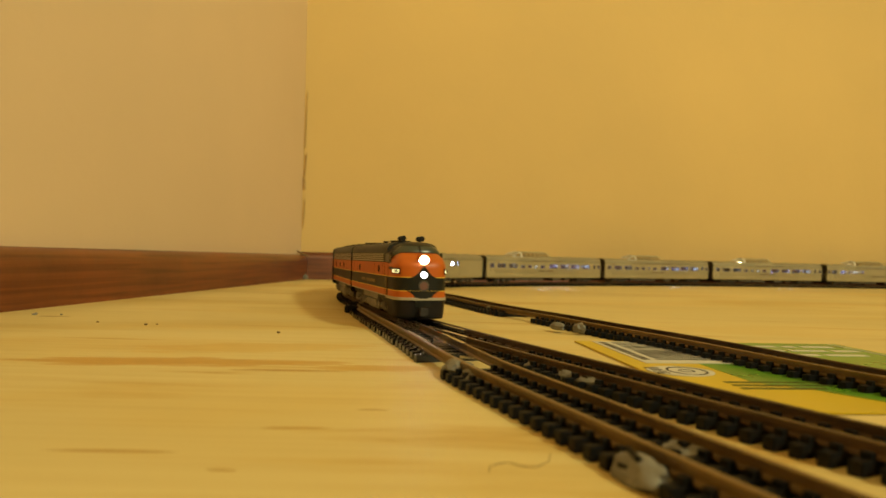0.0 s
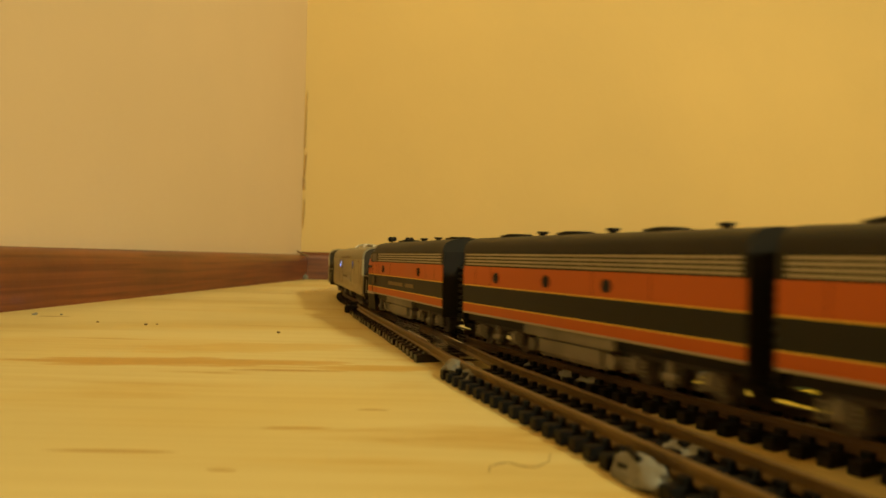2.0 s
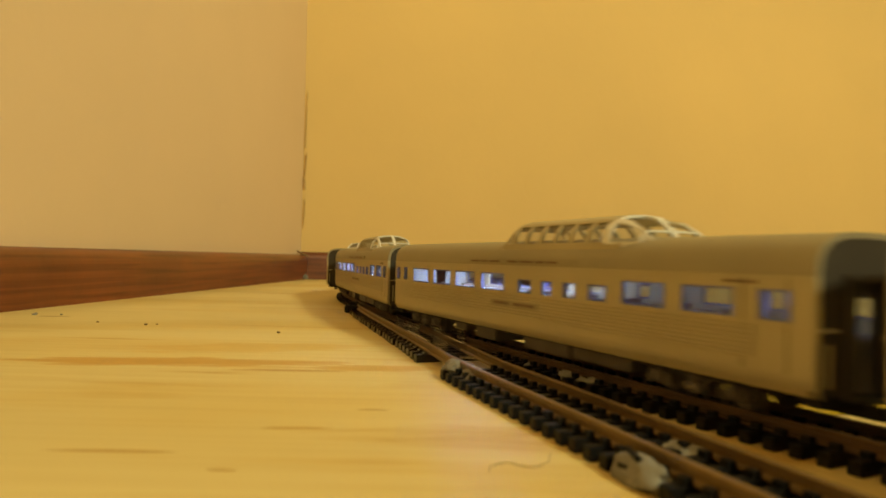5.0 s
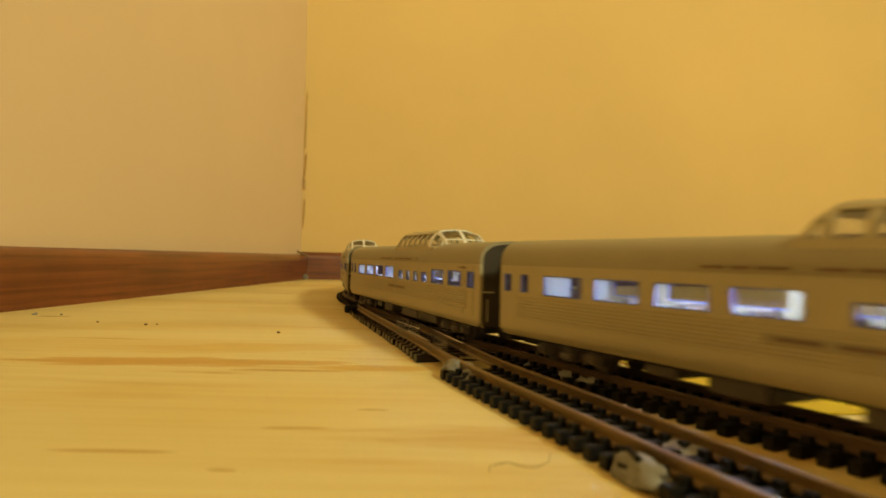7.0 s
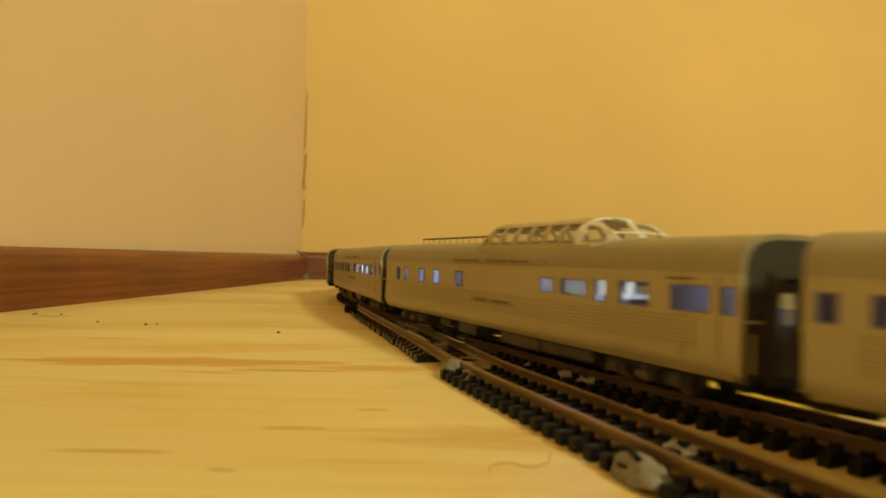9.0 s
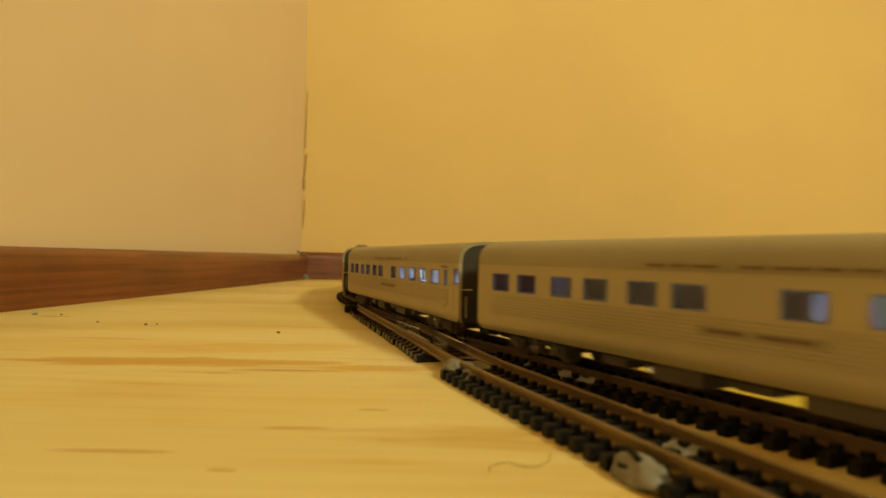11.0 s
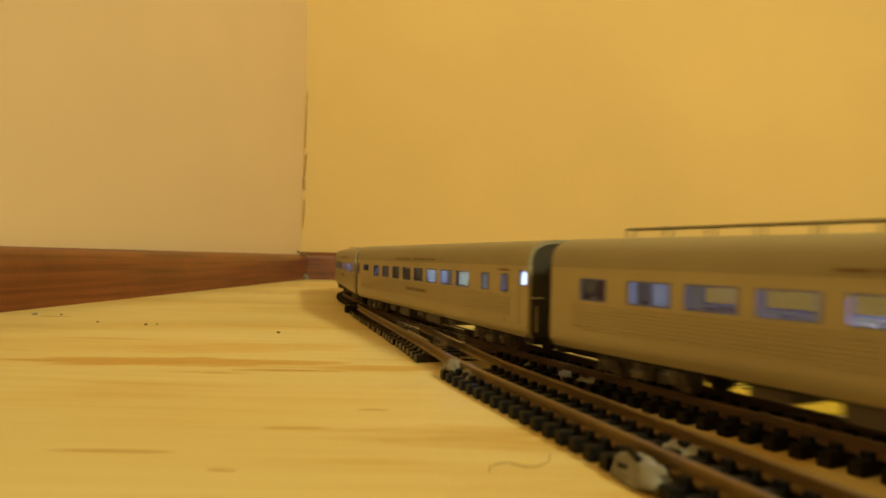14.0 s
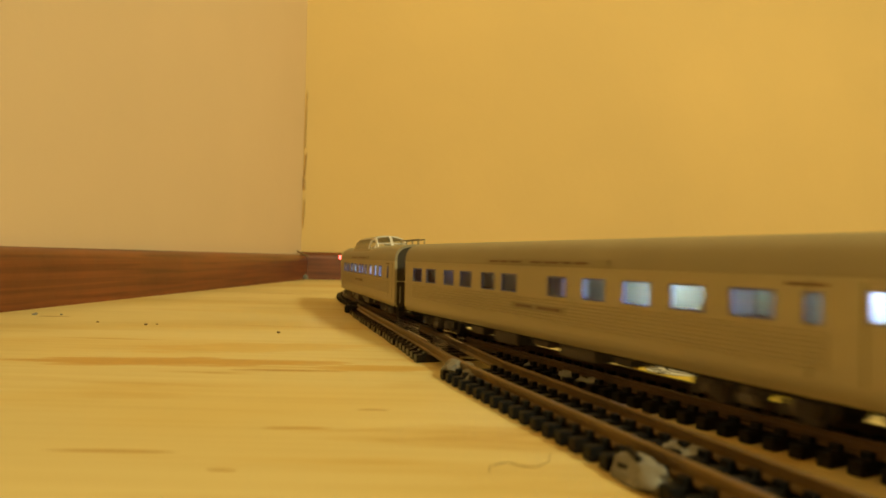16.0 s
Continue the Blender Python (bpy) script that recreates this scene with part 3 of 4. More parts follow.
def passenger_car(name, label, windows, leds, length=CAR, flutes=((-71, 69),), dome=None, rail_x=None, roof_box=None, tail=False, lid=False, corridor=False):
    """A fluted silver passenger car. windows: (centre, width[, bottom, top]), the same on both sides; leds: places of the lamps inside."""
    car = tagged(new(name), label, "train car", "passenger cars of the train")
    h = length / 2
    holes = []
    for w in windows:
        za, zb = (w[2], w[3]) if len(w) > 2 else (13.9, 18.1)
        holes.append((w[0] - w[1] / 2, w[0] + w[1] / 2, za, zb))
    h0 = -h + (22.0 if tail else 0.0)
    for y in (-9.5, 9.5):
        bm = bmesh.new()
        wall_with_holes(bm, h0, h, 7.2, SIDE1, [q for q in holes if q[0] > h0 + 1], y, 0.8)
        part("side_wall", bm, SILVER, car)
        sg = 1 if y > 0 else -1
        bm = bmesh.new()
        prof = [(9.5, 7.2), (9.45, 6.2), (9.2, 5.2), (8.8, SIDE0), (8.2, SIDE0), (8.6, 5.4), (8.8, 7.2)]
        loft(bm, [[(x, sg * d, z) for d, z in prof] for x in (h0, h)])
        part("lower_skirt", bm, SILVER, car, smooth=True)
    bm = bmesh.new()
    rings = []
    for x in (h0, h):
        out, inn = roof_profile(9.5, SIDE1, CREST, 18), roof_profile(9.5, SIDE1, CREST, 18, inset=0.8)
        rings.append([(x, y, z) for y, z in out] + [(x, y, z) for y, z in inn[::-1]])
    loft(bm, rings)
    part("roof", bm, SILVER_ROOF, car, smooth=True)
    for y, sg in ((-9.5, -1), (9.5, 1)):
        y0, y1 = sorted((y, y + sg * 0.14))
        part("moulding", boxes((h0, h, y0, y1, 19.75, 19.98)), SILVER, car)
        part("moulding", boxes((h0, h, y0, y1, 13.3, 13.5)), SILVER, car)
        part("letterboard", boxes((-22, 26, *sorted((y * 0.93, y + sg * 0.2)), 20.2, 21.5), bevel=0.1), SILVER_ROOF, car)
        y0, y1 = sorted((y + sg * 0.2, y + sg * 0.25))
        x = -20.0
        for n in (4.5, 3.6, 5.2, 0, 4.4, 6.0, 3.4, 4.2):
            if n:
                part("lettering_bar", boxes((x, x + n, y0, y1, 20.6, 21.1)), LETTER, car)
            x += n + 0.9 if n else 3.0
        part("nameplate", boxes((-9, 13, *sorted((y, y + sg * 0.3)), 10.6, 11.9), bevel=0.08), SILVER_ROOF, car)
        y0, y1 = sorted((y + sg * 0.3, y + sg * 0.34))
        part("lettering_bar", boxes((-7, 0, y0, y1, 10.95, 11.55), (2, 11, y0, y1, 10.95, 11.55)), LETTER, car)
        part("door_seam", boxes((h - 11.5, h - 11.3, *sorted((y, y + sg * 0.04)), 7.2, 19.5)), GREYSHADE, car)
        part("door_seam", boxes((h - 4.2, h - 4.0, *sorted((y, y + sg * 0.04)), 7.2, 19.5)), GREYSHADE, car)
        part("lettering_bar", boxes((h - 15, h - 9, *sorted((y, y + sg * 0.04)), 18.75, 19.15)), LETTER, car)
        for x0, x1 in flutes:
            n, z0, z1 = 7, 8.6, 13.2
            bm = bmesh.new()
            step = (z1 - z0) / n
            prof = []
            for i in range(n):
                z = z0 + i * step
                prof += [(0.02, z), (0.24, z + step * 0.12), (0.24, z + step * 0.7), (0.02, z + step * 0.86)]
            prof += [(-0.1, z1), (-0.1, z0)]
            loft(bm, [[(x, y + sg * d, z) for d, z in prof] for x in (max(x0, h0 + 4), x1)])
            part("fluting", bm, SILVER, car, "ribbed silver panel")
    for x, sg in ((-h, -1), (h, 1)):
        if sg < 0 and tail:
            continue
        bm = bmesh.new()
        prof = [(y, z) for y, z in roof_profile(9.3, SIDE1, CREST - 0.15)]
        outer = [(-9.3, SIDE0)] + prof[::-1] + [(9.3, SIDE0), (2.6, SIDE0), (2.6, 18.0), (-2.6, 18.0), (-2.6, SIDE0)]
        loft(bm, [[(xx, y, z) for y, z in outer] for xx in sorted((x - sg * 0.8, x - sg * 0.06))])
        # Coloured far darker than the sides, as shaded by the next car.
        part("end_wall", bm, GREYSHADE, car)
        d = part("diaphragm", boxes((*sorted((x - sg * 0.06, x + sg * 0.7)), -4.4, -2.7, 4.0, 19.2), (*sorted((x - sg * 0.06, x + sg * 0.7)), 2.7, 4.4, 4.0, 19.2), (*sorted((x - sg * 0.06, x + sg * 0.7)), -4.4, 4.4, 19.2, 20.4), bevel=0.15), GREYSHADE, car, "dark diaphragm round the end door")
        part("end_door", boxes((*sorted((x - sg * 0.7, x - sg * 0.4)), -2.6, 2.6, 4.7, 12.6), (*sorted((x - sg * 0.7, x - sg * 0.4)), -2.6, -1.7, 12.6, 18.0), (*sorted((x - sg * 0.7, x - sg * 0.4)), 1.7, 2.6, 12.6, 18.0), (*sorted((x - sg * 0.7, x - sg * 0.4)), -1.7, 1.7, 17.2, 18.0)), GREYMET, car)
        glazing = part("door_pane", boxes((*sorted((x - sg * 0.6, x - sg * 0.5)), -1.7, 1.7, 12.6, 17.2)), PANE, car)
        glazing.visible_shadow = False
        for y in (-7.6, 7.6):
            part("grab_iron", rod(bmesh.new(), (x + sg * 0.4, y, 6), (x + sg * 0.4, y, 11.5), 0.18, 6), SILVER, car)
            part("grab_iron", rod(bmesh.new(), (x + sg * 0.4, y - 1.6, 13.2), (x + sg * 0.4, y + 1.6, 13.2), 0.2, 6), SILVER, car)
        part("coupler", boxes((*sorted((x - sg * 5, x + sg * 3.4)), -1.0, 1.0, 1.8, 3.4), bevel=0.2), DARK, car)
        part("end_sill", boxes((*sorted((x - sg * 3, x + sg * 0.3)), -8.0, 8.0, 3.2, 4.8), bevel=0.2), DARK, car)
    part("underframe", boxes((h0 + 2, h - 2, -7.6, 7.6, 4.0, 5.0)), DARK, car)
    low = ((-34, -27, 7.4, 2.2), (-20, -9, 8.0, 1.6), (4, 22, 8.0, 1.7), (22.6, 41, 7.8, 1.9)) if dome and not tail else ((-34, -27, 7.4, 2.2), (-20, -9, 8.0, 1.6), (-4, 3, 7.0, 2.6), (8, 20, 8.0, 1.9), (25, 30, 7.2, 2.6))
    for x0, x1, y, z in low:
        part("equipment_box", boxes((x0, x1, -y, y, z, 4.4), bevel=0.25), GREYMET, car)
    for x in (-h + 22.5, h - 22.5):
        truck(car, x + (8 if tail and x < 0 else 0), 2, 15.5, CARGREY)
    part("interior_floor", boxes((h0 + 1, h - 1, -8.6, 8.6, 8.8, 9.3)), INSIDE, car)
    k = 0
    x = h0 + 14.0
    while x < h - 14:
        for y0, y1 in ((-7.6, -1.8), (1.8, 7.6)):
            part("seat_back", SEAT_BM(x, y0, y1), SEATGREY, car)
        x += 14.6
    for x in ((-h * 0.62, h * 0.12, h * 0.66, h - 7.2) if corridor else (-h * 0.8, h * 0.82)):
        part("partition", boxes((x - 0.3, x + 0.3, -8.6, -2.0, 9.3, 21.5), (x - 0.3, x + 0.3, 2.0, 8.6, 9.3, 21.5)), INSIDE, car)
    if corridor:
        part("corridor_wall", boxes((h0 + 14, h - 16, 1.6, 2.0, 9.3, 20.6)), CURTAIN, car)
        part("corridor_wall", boxes((h0 + 14, h - 16, -2.0, -1.6, 9.3, 20.6)), CURTAIN, car)
    if not lid:
        part("light_guide", boxes((h0 + 3, h - 3, -1.4, 1.4, 21.2, 21.6)), LEDBAR, car, "glowing light bar")
    for x in leds:
        part("led_lamp", boxes((x - (1.9 if x < 0 else 0.7), x + (1.9 if x < 0 else 0.7), *((-5.0, 5.0) if x < 0 else (1.0, 5.0)), 15.6, 18.6)) if lid else boxes((x - 2.0, x + 2.0, -5.5, 6.5, 20.6, 20.9)), LED, car, "bright white lamp")
    inner = [q for q in holes if q[0] > h0 + 1]
    pane_row(car, inner, -9.5)
    pane_row(car, inner, 9.5)
    if dome:
        vista_dome(car, *dome)
    if rail_x:
        roof_rail(car, *rail_x)
    if roof_box:
        part("roof_hatch", boxes((roof_box[0], roof_box[1], -3.4, 3.4, 25.0, 27.2), bevel=0.4), SILVER_ROOF, car)
    if lid:
        for i in range(7):
            part("roof_vent", rod(bmesh.new(), (-54 + i * 18, 0, 25.2), (-54 + i * 18, 0, 26.1), 2.0, 14), SILVER_ROOF, car)
        for y, sg in ((-9.5, -1), (9.5, 1)):
            for x0, x1 in ((-31, -13), (29, 40)):
                part("baggage_door", boxes((x0, x0 + 0.3, *sorted((y, y + sg * 0.12)), 7.4, 19.4), (x1 - 0.3, x1, *sorted((y, y + sg * 0.12)), 7.4, 19.4), (x0, x1, *sorted((y, y + sg * 0.12)), 7.4, 7.7), (x0, x1, *sorted((y, y + sg * 0.12)), 19.3, 19.6)), SILVER_ROOF, car, "sliding baggage door frame")
                for x in (x0 + 1, x1 - 2.5):
                    part("door_step", boxes((x, x + 1.6, *sorted((y, y - sg * 1.2)), 3.4, 4.9)), DARK, car)
    if tail:
        bm = bmesh.new()
        rings = []
        for i in range(8):
            a = math.pi / 2 * i / 7
            kx, ky = math.sin(a), 0.46 + 0.54 * max(0.0, math.cos(a)) ** 0.8
            rings.append([(h0 - 22.0 * kx, y * ky, z) for y, z in roof_profile(9.5, SIDE1, CREST - 1.5 * kx, 18)] + [(h0 - 22.0 * kx, -8.8 * ky, SIDE0), (h0 - 22.0 * kx, 8.8 * ky, SIDE0)])
        loft(bm, rings)
        end = part("round_end", bm, SILVER, car, smooth=True)
        part("tail_lamp", rod(bmesh.new(), (-h - 0.4, 0, 20.6), (-h + 1, 0, 20.6), 1.0, 14), RED, end, "lit red tail lamp")
        for y in (-7.4, 7.4):
            part("marker_lamp", rod(bmesh.new(), (-h + 7.5, y, 20.6), (-h + 6.6, y * 1.22, 20.6), 1.15, 12), RED, end, "lit red marker lamp")
    return car


def SEAT_BM(x, y0, y1):
    return boxes((x - 1.1, x + 1.1, y0, y1, 9.3, 13.9), (x - 1.1, x + 4.6, y0, y1, 9.3, 11.8))


LETTER = mat("faded_brown_lettering", (0.15, 0.085, 0.045), 0.5, 0, 0.2, 200)
SEATGREY = mat("brown_seat_plastic", (0.16, 0.12, 0.09), 0.6, 0, 0.1, 80)


def vista_dome(car, x0, x1):
    """A raised dome: six side panes between broad posts, a solid top, a long sloping front whose frames are painted as
    lit.
    """
    z0, z1, half = 24.4, 30.0, 8.3
    slope, tail_slope = 10.5, 3.5

    def section(x, k, w=1.0):
        h = (z1 - z0) * k
        side = [(half * w, z0 - 1.6), (half * w, z0), ((half - 0.9 * k) * w, z0 + h * 0.5), ((half - 2.4 * k) * w, z0 + h * 0.8), ((half - 4.8 * k) * w, z0 + h * 0.96)]
        return [(x, y, z) for y, z in side] + [(x, 0, z0 + h + 0.01)] + [(x, -y, z) for y, z in side[::-1]]

    def bar(pts, wide, deep):
        rings = []
        for i, p in enumerate(pts):
            way = (Vector(pts[min(i + 1, len(pts) - 1)]) - Vector(pts[max(i - 1, 0)])).normalized()
            out = Vector((0, p[1], max(p[2] - z0, 0.0) * 1.3 + 0.6)).normalized()
            across = way.cross(out).normalized()
            p = Vector(p)
            rings.append([p + across * wide + out * deep, p - across * wide + out * deep, p - across * wide - out * deep, p + across * wide - out * deep])
        return loft(bmesh.new(), rings)

    bm = bmesh.new()
    for y, a, b in ((-1, x0 - 1.0, x1 - 6.0), (1, x0 - 1.0, x1 - 6.0)):
        box(bm, a, b, *sorted((y * (half - 0.5), y * (half + 0.35))), 21.6, z0 + 0.35, bevel=0.3)
    d = part("dome_base", bm, SILVER, car)
    body0, body1 = x0 + tail_slope, x1 - slope
    n = 6
    posts = [body0 + (body1 - body0) * i / n for i in range(n + 1)]
    mids = [section(x, 1.0) for x in posts]
    rear = [section(x0, 0.06), section(x0 + tail_slope * 0.4, 0.66)]
    front = [section(x1 - slope * 0.55, 0.86, 0.97), section(x1 - slope * 0.22, 0.45, 0.86), section(x1, 0.04, 0.74)]
    secs = rear + mids + front
    for i, s in enumerate(mids):
        last = i == n
        part("dome_post", bar(s[1:-1], 1.1 if last else 0.75, 0.24), LITFRAME if last else SILVER, d)
    for k in (1, 3, 7, 9):
        part("dome_rail", bar([s[k] for s in rear + mids], 0.42, 0.24), SILVER, d)
    for k in (1, 3, 5, 7, 9):
        part("front_frame", bar([mids[-1][k]] + [s[k] for s in front], 0.5, 0.24), LITFRAME, d, "dome front frame painted as lit by the lamp")
    for s in front[1:]:
        part("front_frame", bar(s[1:-1], 0.4, 0.24), LITFRAME, d)
    for a, b in zip(secs, secs[1:]):
        bm = bmesh.new()
        loft(bm, [[Vector(p) for p in a[1:-1]], [Vector(p) for p in b[1:-1]]], closed=False)
        o = part("dome_pane", bm, DOMEPANE, d)
        o.visible_shadow = False
    bm = bmesh.new()
    loft(bm, [[(q[0], q[1], q[2] + 0.32) for q in s[3:8]] + [(q[0], q[1] * 0.98, q[2] - 0.12) for q in s[3:8][::-1]] for s in [rear[1]] + mids])
    part("dome_roof", bm, SILVER, d, smooth=True)
    for i in range(n):
        x = body0 + (body1 - body0) * (i + 0.5) / n
        for ya, yb in ((-6.4, -1.4), (1.4, 6.4)):
            part("dome_seat", boxes((x - 1.5, x + 1.5, ya, yb, z0 - 0.6, z0 + 1.0), bevel=0.4), SEATBROWN, d)


SEATBROWN = mat("brown_dome_seat", (0.24, 0.12, 0.05), 0.6, 0, 0.1, 80)


def roof_rail(car, x0, x1):
    """The long antenna rail on short posts."""
    bm = bmesh.new()
    for y in (-1.0, 1.0):
        rod(bm, (x0, y, 27.5), (x1, y, 27.5), 0.26, 6)
    part("antenna_rail", bm, SILVER_ROOF, car, "antenna rail on posts")
    n = max(2, round((x1 - x0) / 9.5))
    bm = bmesh.new()
    for i in range(n + 1):
        x = x0 + (x1 - x0) * i / n
        for y in (-1.0, 1.0):
            rod(bm, (x, y, 24.4), (x, y, 27.5), 0.2, 6)
    part("rail_post", bm, SILVER_ROOF, car)



TAIL, TIP, CABX = -44.8, 49.4, 33.0


def engine(name, label, cab, lit=True):
    """A streamlined diesel unit, orange and dark green with yellow lines."""
    e = tagged(new(name), label, "locomotive", "diesel units of the train")
    back = TAIL
    front = CABX if cab else 45.6
    bands = [("lower_side", ORANGE, 7.9, 9.9), ("stripe", YELLOW, 9.9, 10.2), ("green_band", GREEN, 10.2, 14.5), ("stripe", YELLOW, 14.5, 14.8), ("upper_side", ORANGE, 14.8, 19.4)]
    for nm, m, z0, z1 in bands:
        part(nm, boxes((back, front, -9.4, 9.4, z0, z1)), m, e)
    part("sill", boxes((back, front, -9.3, 9.3, 7.4, 7.9)), LOUVER, e)
    lv1 = 27.5 if cab else front - 0.6
    part("upper_body", boxes((back, front, -9.2, 9.2, 19.4, 23.0)), GREEN, e)
    for y, sg in ((-9.2, -1), (9.2, 1)):
        y0, y1 = sorted((y, y + sg * 0.12))
        # The panel is coloured dark to stand for shade between the louvers.
        lp = part("louver_panel", boxes((back + 1.0, lv1, y0, y1, 19.5, 22.7)), BROWNDARK, e, "louvred side panel with gap shade painted dark")
        for i in range(4):
            y0, y1 = sorted((y, y + sg * 0.34))
            part("louver", boxes((back + 1.2, lv1 - 0.2, y0, y1, 19.75 + i * 0.78, 20.2 + i * 0.78), bevel=0.08), LOUVER, lp)
    bm = bmesh.new()
    loft(bm, [[(x, y, z) for y, z in roof_profile(9.4, 22.9, 26.9)] for x in (back, front)])
    part("roof", bm, ROOFDARK, e, smooth=True)
    for x in ((-34.0, 16.5) if cab else (-33.0, -8.0, 20.0)):
        f = part("roof_fan", rod(bmesh.new(), (x, 0, 26.2), (x, 0, 27.3), 4.6, 20), ROOFDARK, e, smooth=True)
        part("fan_cap", rod(bmesh.new(), (x, 0, 27.2), (x, 0, 27.6), 3.2, 20), DARK, f)
    for x in ((-14.0, 1.0) if cab else (-22.0, 4.0, 33.0)):
        part("exhaust", rod(rod(bmesh.new(), (x, 0, 26.3), (x, 0, 27.7), 0.9, 12), (x, 0, 27.5), (x, 0, 28.0), 1.35, 12), DARK, e)
    for y, sg in ((-9.4, -1), (9.4, 1)):
        for x in ((-23.0, 19.3) if cab else (-27.2, -5.6, 14.4)):
            p = part("porthole", rod(bmesh.new(), (x, y - sg * 0.3, 16.9), (x, y + sg * 0.22, 16.9), 1.3, 18), DARKGLASS, e)
        y0, y1 = sorted((y, y + sg * 0.1))
        if cab:
            for x0, x1 in ((-18, -9), (-6, 12)):
                part("lettering_bar", boxes((x0, x1, y0, y1, 11.6, 12.8)), DULLGOLD, e)
            part("lettering_bar", boxes((37.2, 42.2, y0, y1, 17.0, 18.0)), GREEN, e)
            part("step_plate", boxes((31.0, 34.0, *sorted((y, y + sg * 0.35)), 11.2, 14.0), bevel=0.1), GREYMET, e)
            y0, y1 = sorted((y, y + sg * 0.05))
            part("door_seam", boxes((29.6, 29.8, y0, y1, 6.9, 19.2), (35.4, 35.6, y0, y1, 6.9, 19.2)), DARK, e)
        for x in (-38.0, -30.0, 10.0, 26.0):
            part("panel_seam", boxes((x, x + 0.12, *sorted((y, y + sg * 0.03)), 14.9, 19.3)), DARK, e)
    part("underframe", boxes((back + 1, front, -8.0, 8.0, 5.6, 7.5)), DARK, e)
    tank = part("fuel_tank", boxes((-10, 13, -8.6, 8.6, 1.3, 5.8), bevel=0.9), DUSTY, e, "dusty grey fuel tank")
    part("tank_skirt", boxes((-15, 16, -8.9, 8.9, 5.2, 7.4), bevel=0.2), DUSTY, tank)
    for x in (-12.5, 14.5):
        part("air_tank", rod(bmesh.new(), (x, -8.4, 3.2), (x, 8.4, 3.2), 1.4, 14), DUSTY, tank)
    truck(e, -29, 2, 17, DUSTY, 1.5)
    truck(e, 29, 2, 17, DUSTY, 1.5)
    ends = [(back, -1)] if cab else [(back, -1), (front, 1)]
    for x, sg in ends:
        part("end_wall", boxes((*sorted((x, x + sg * 0.25)), -9.2, 9.2, 5.0, 23.0)), DARK, e)
        d = part("diaphragm", boxes((*sorted((x, x + sg * 1.2)), -3.6, 3.6, 4.6, 20.0), bevel=0.15), DARK, e, "black ribbed diaphragm")
        for i in range(9):
            part("fold", boxes((*sorted((x, x + sg * 1.9)), -4.6, 4.6, 5.2 + i * 1.65, 6.0 + i * 1.65), bevel=0.1), RUBBER, d)
        part("coupler", boxes((*sorted((x - sg * 4, x + sg * 2.6)), -1, 1, 1.8, 3.4), bevel=0.2), DARK, e)
    if cab:
        nose(e, lit)
    return e


def nose_point(z, y, tip, half, power, grow=0.0):
    """A point of the blunt oval in plan at lateral place y."""
    s = min(1.0, (abs(y) / half) ** (1 / 0.75))
    c = math.sqrt(max(0.0, 1 - s * s))
    return (CABX + (tip - CABX) * c ** power * (1 + grow / 12), y * (1 + grow / 9), z)


def nose_shape(z):
    k = max(0.0, min(1.0, (z - 17.5) / 5.5))
    low = max(0.0, (8 - z) / 8)
    return TIP - 6.2 * k ** 2.4 - 0.8 * low, 9.4 - 2.3 * k ** 2.6


def cab_shape(z):
    zs = (19.0, 21.5, 23.0, 24.2, 25.3, 26.2, 26.7, 26.95)
    return float(np.interp(z, zs, (41.0, 43.2, 43.6, 43.0, 41.8, 39.9, 37.4, 33.6))), float(np.interp(z, zs, (9.3, 9.1, 8.8, 8.1, 7.0, 5.2, 3.2, 0.8)))


def skin_ring(z, shape, power, n=28):
    tip, half = shape(z)
    pts = []
    for i in range(n + 1):
        a = -math.pi / 2 + math.pi * i / n
        pts.append(nose_point(z, half * math.copysign(abs(math.sin(a)) ** 0.75, math.sin(a)), tip, half, power))
    return pts


def patch(shape, power, outline, grow, steps=8):
    """A thin sheet on the nose. outline: rows of (z, y from, y to)."""
    bm = bmesh.new()
    rows = []
    for z, ya, yb in outline:
        tip, half = shape(z)
        row = []
        for i in range(steps + 1):
            y = ya + (yb - ya) * i / steps
            row.append(nose_point(z, max(-half * 0.999, min(half * 0.999, y)), tip, half, power, grow))
        back = [(x - 0.5, y, zz) for x, y, zz in row[::-1]]
        rows.append(row + back)
    loft(bm, rows)
    return bm


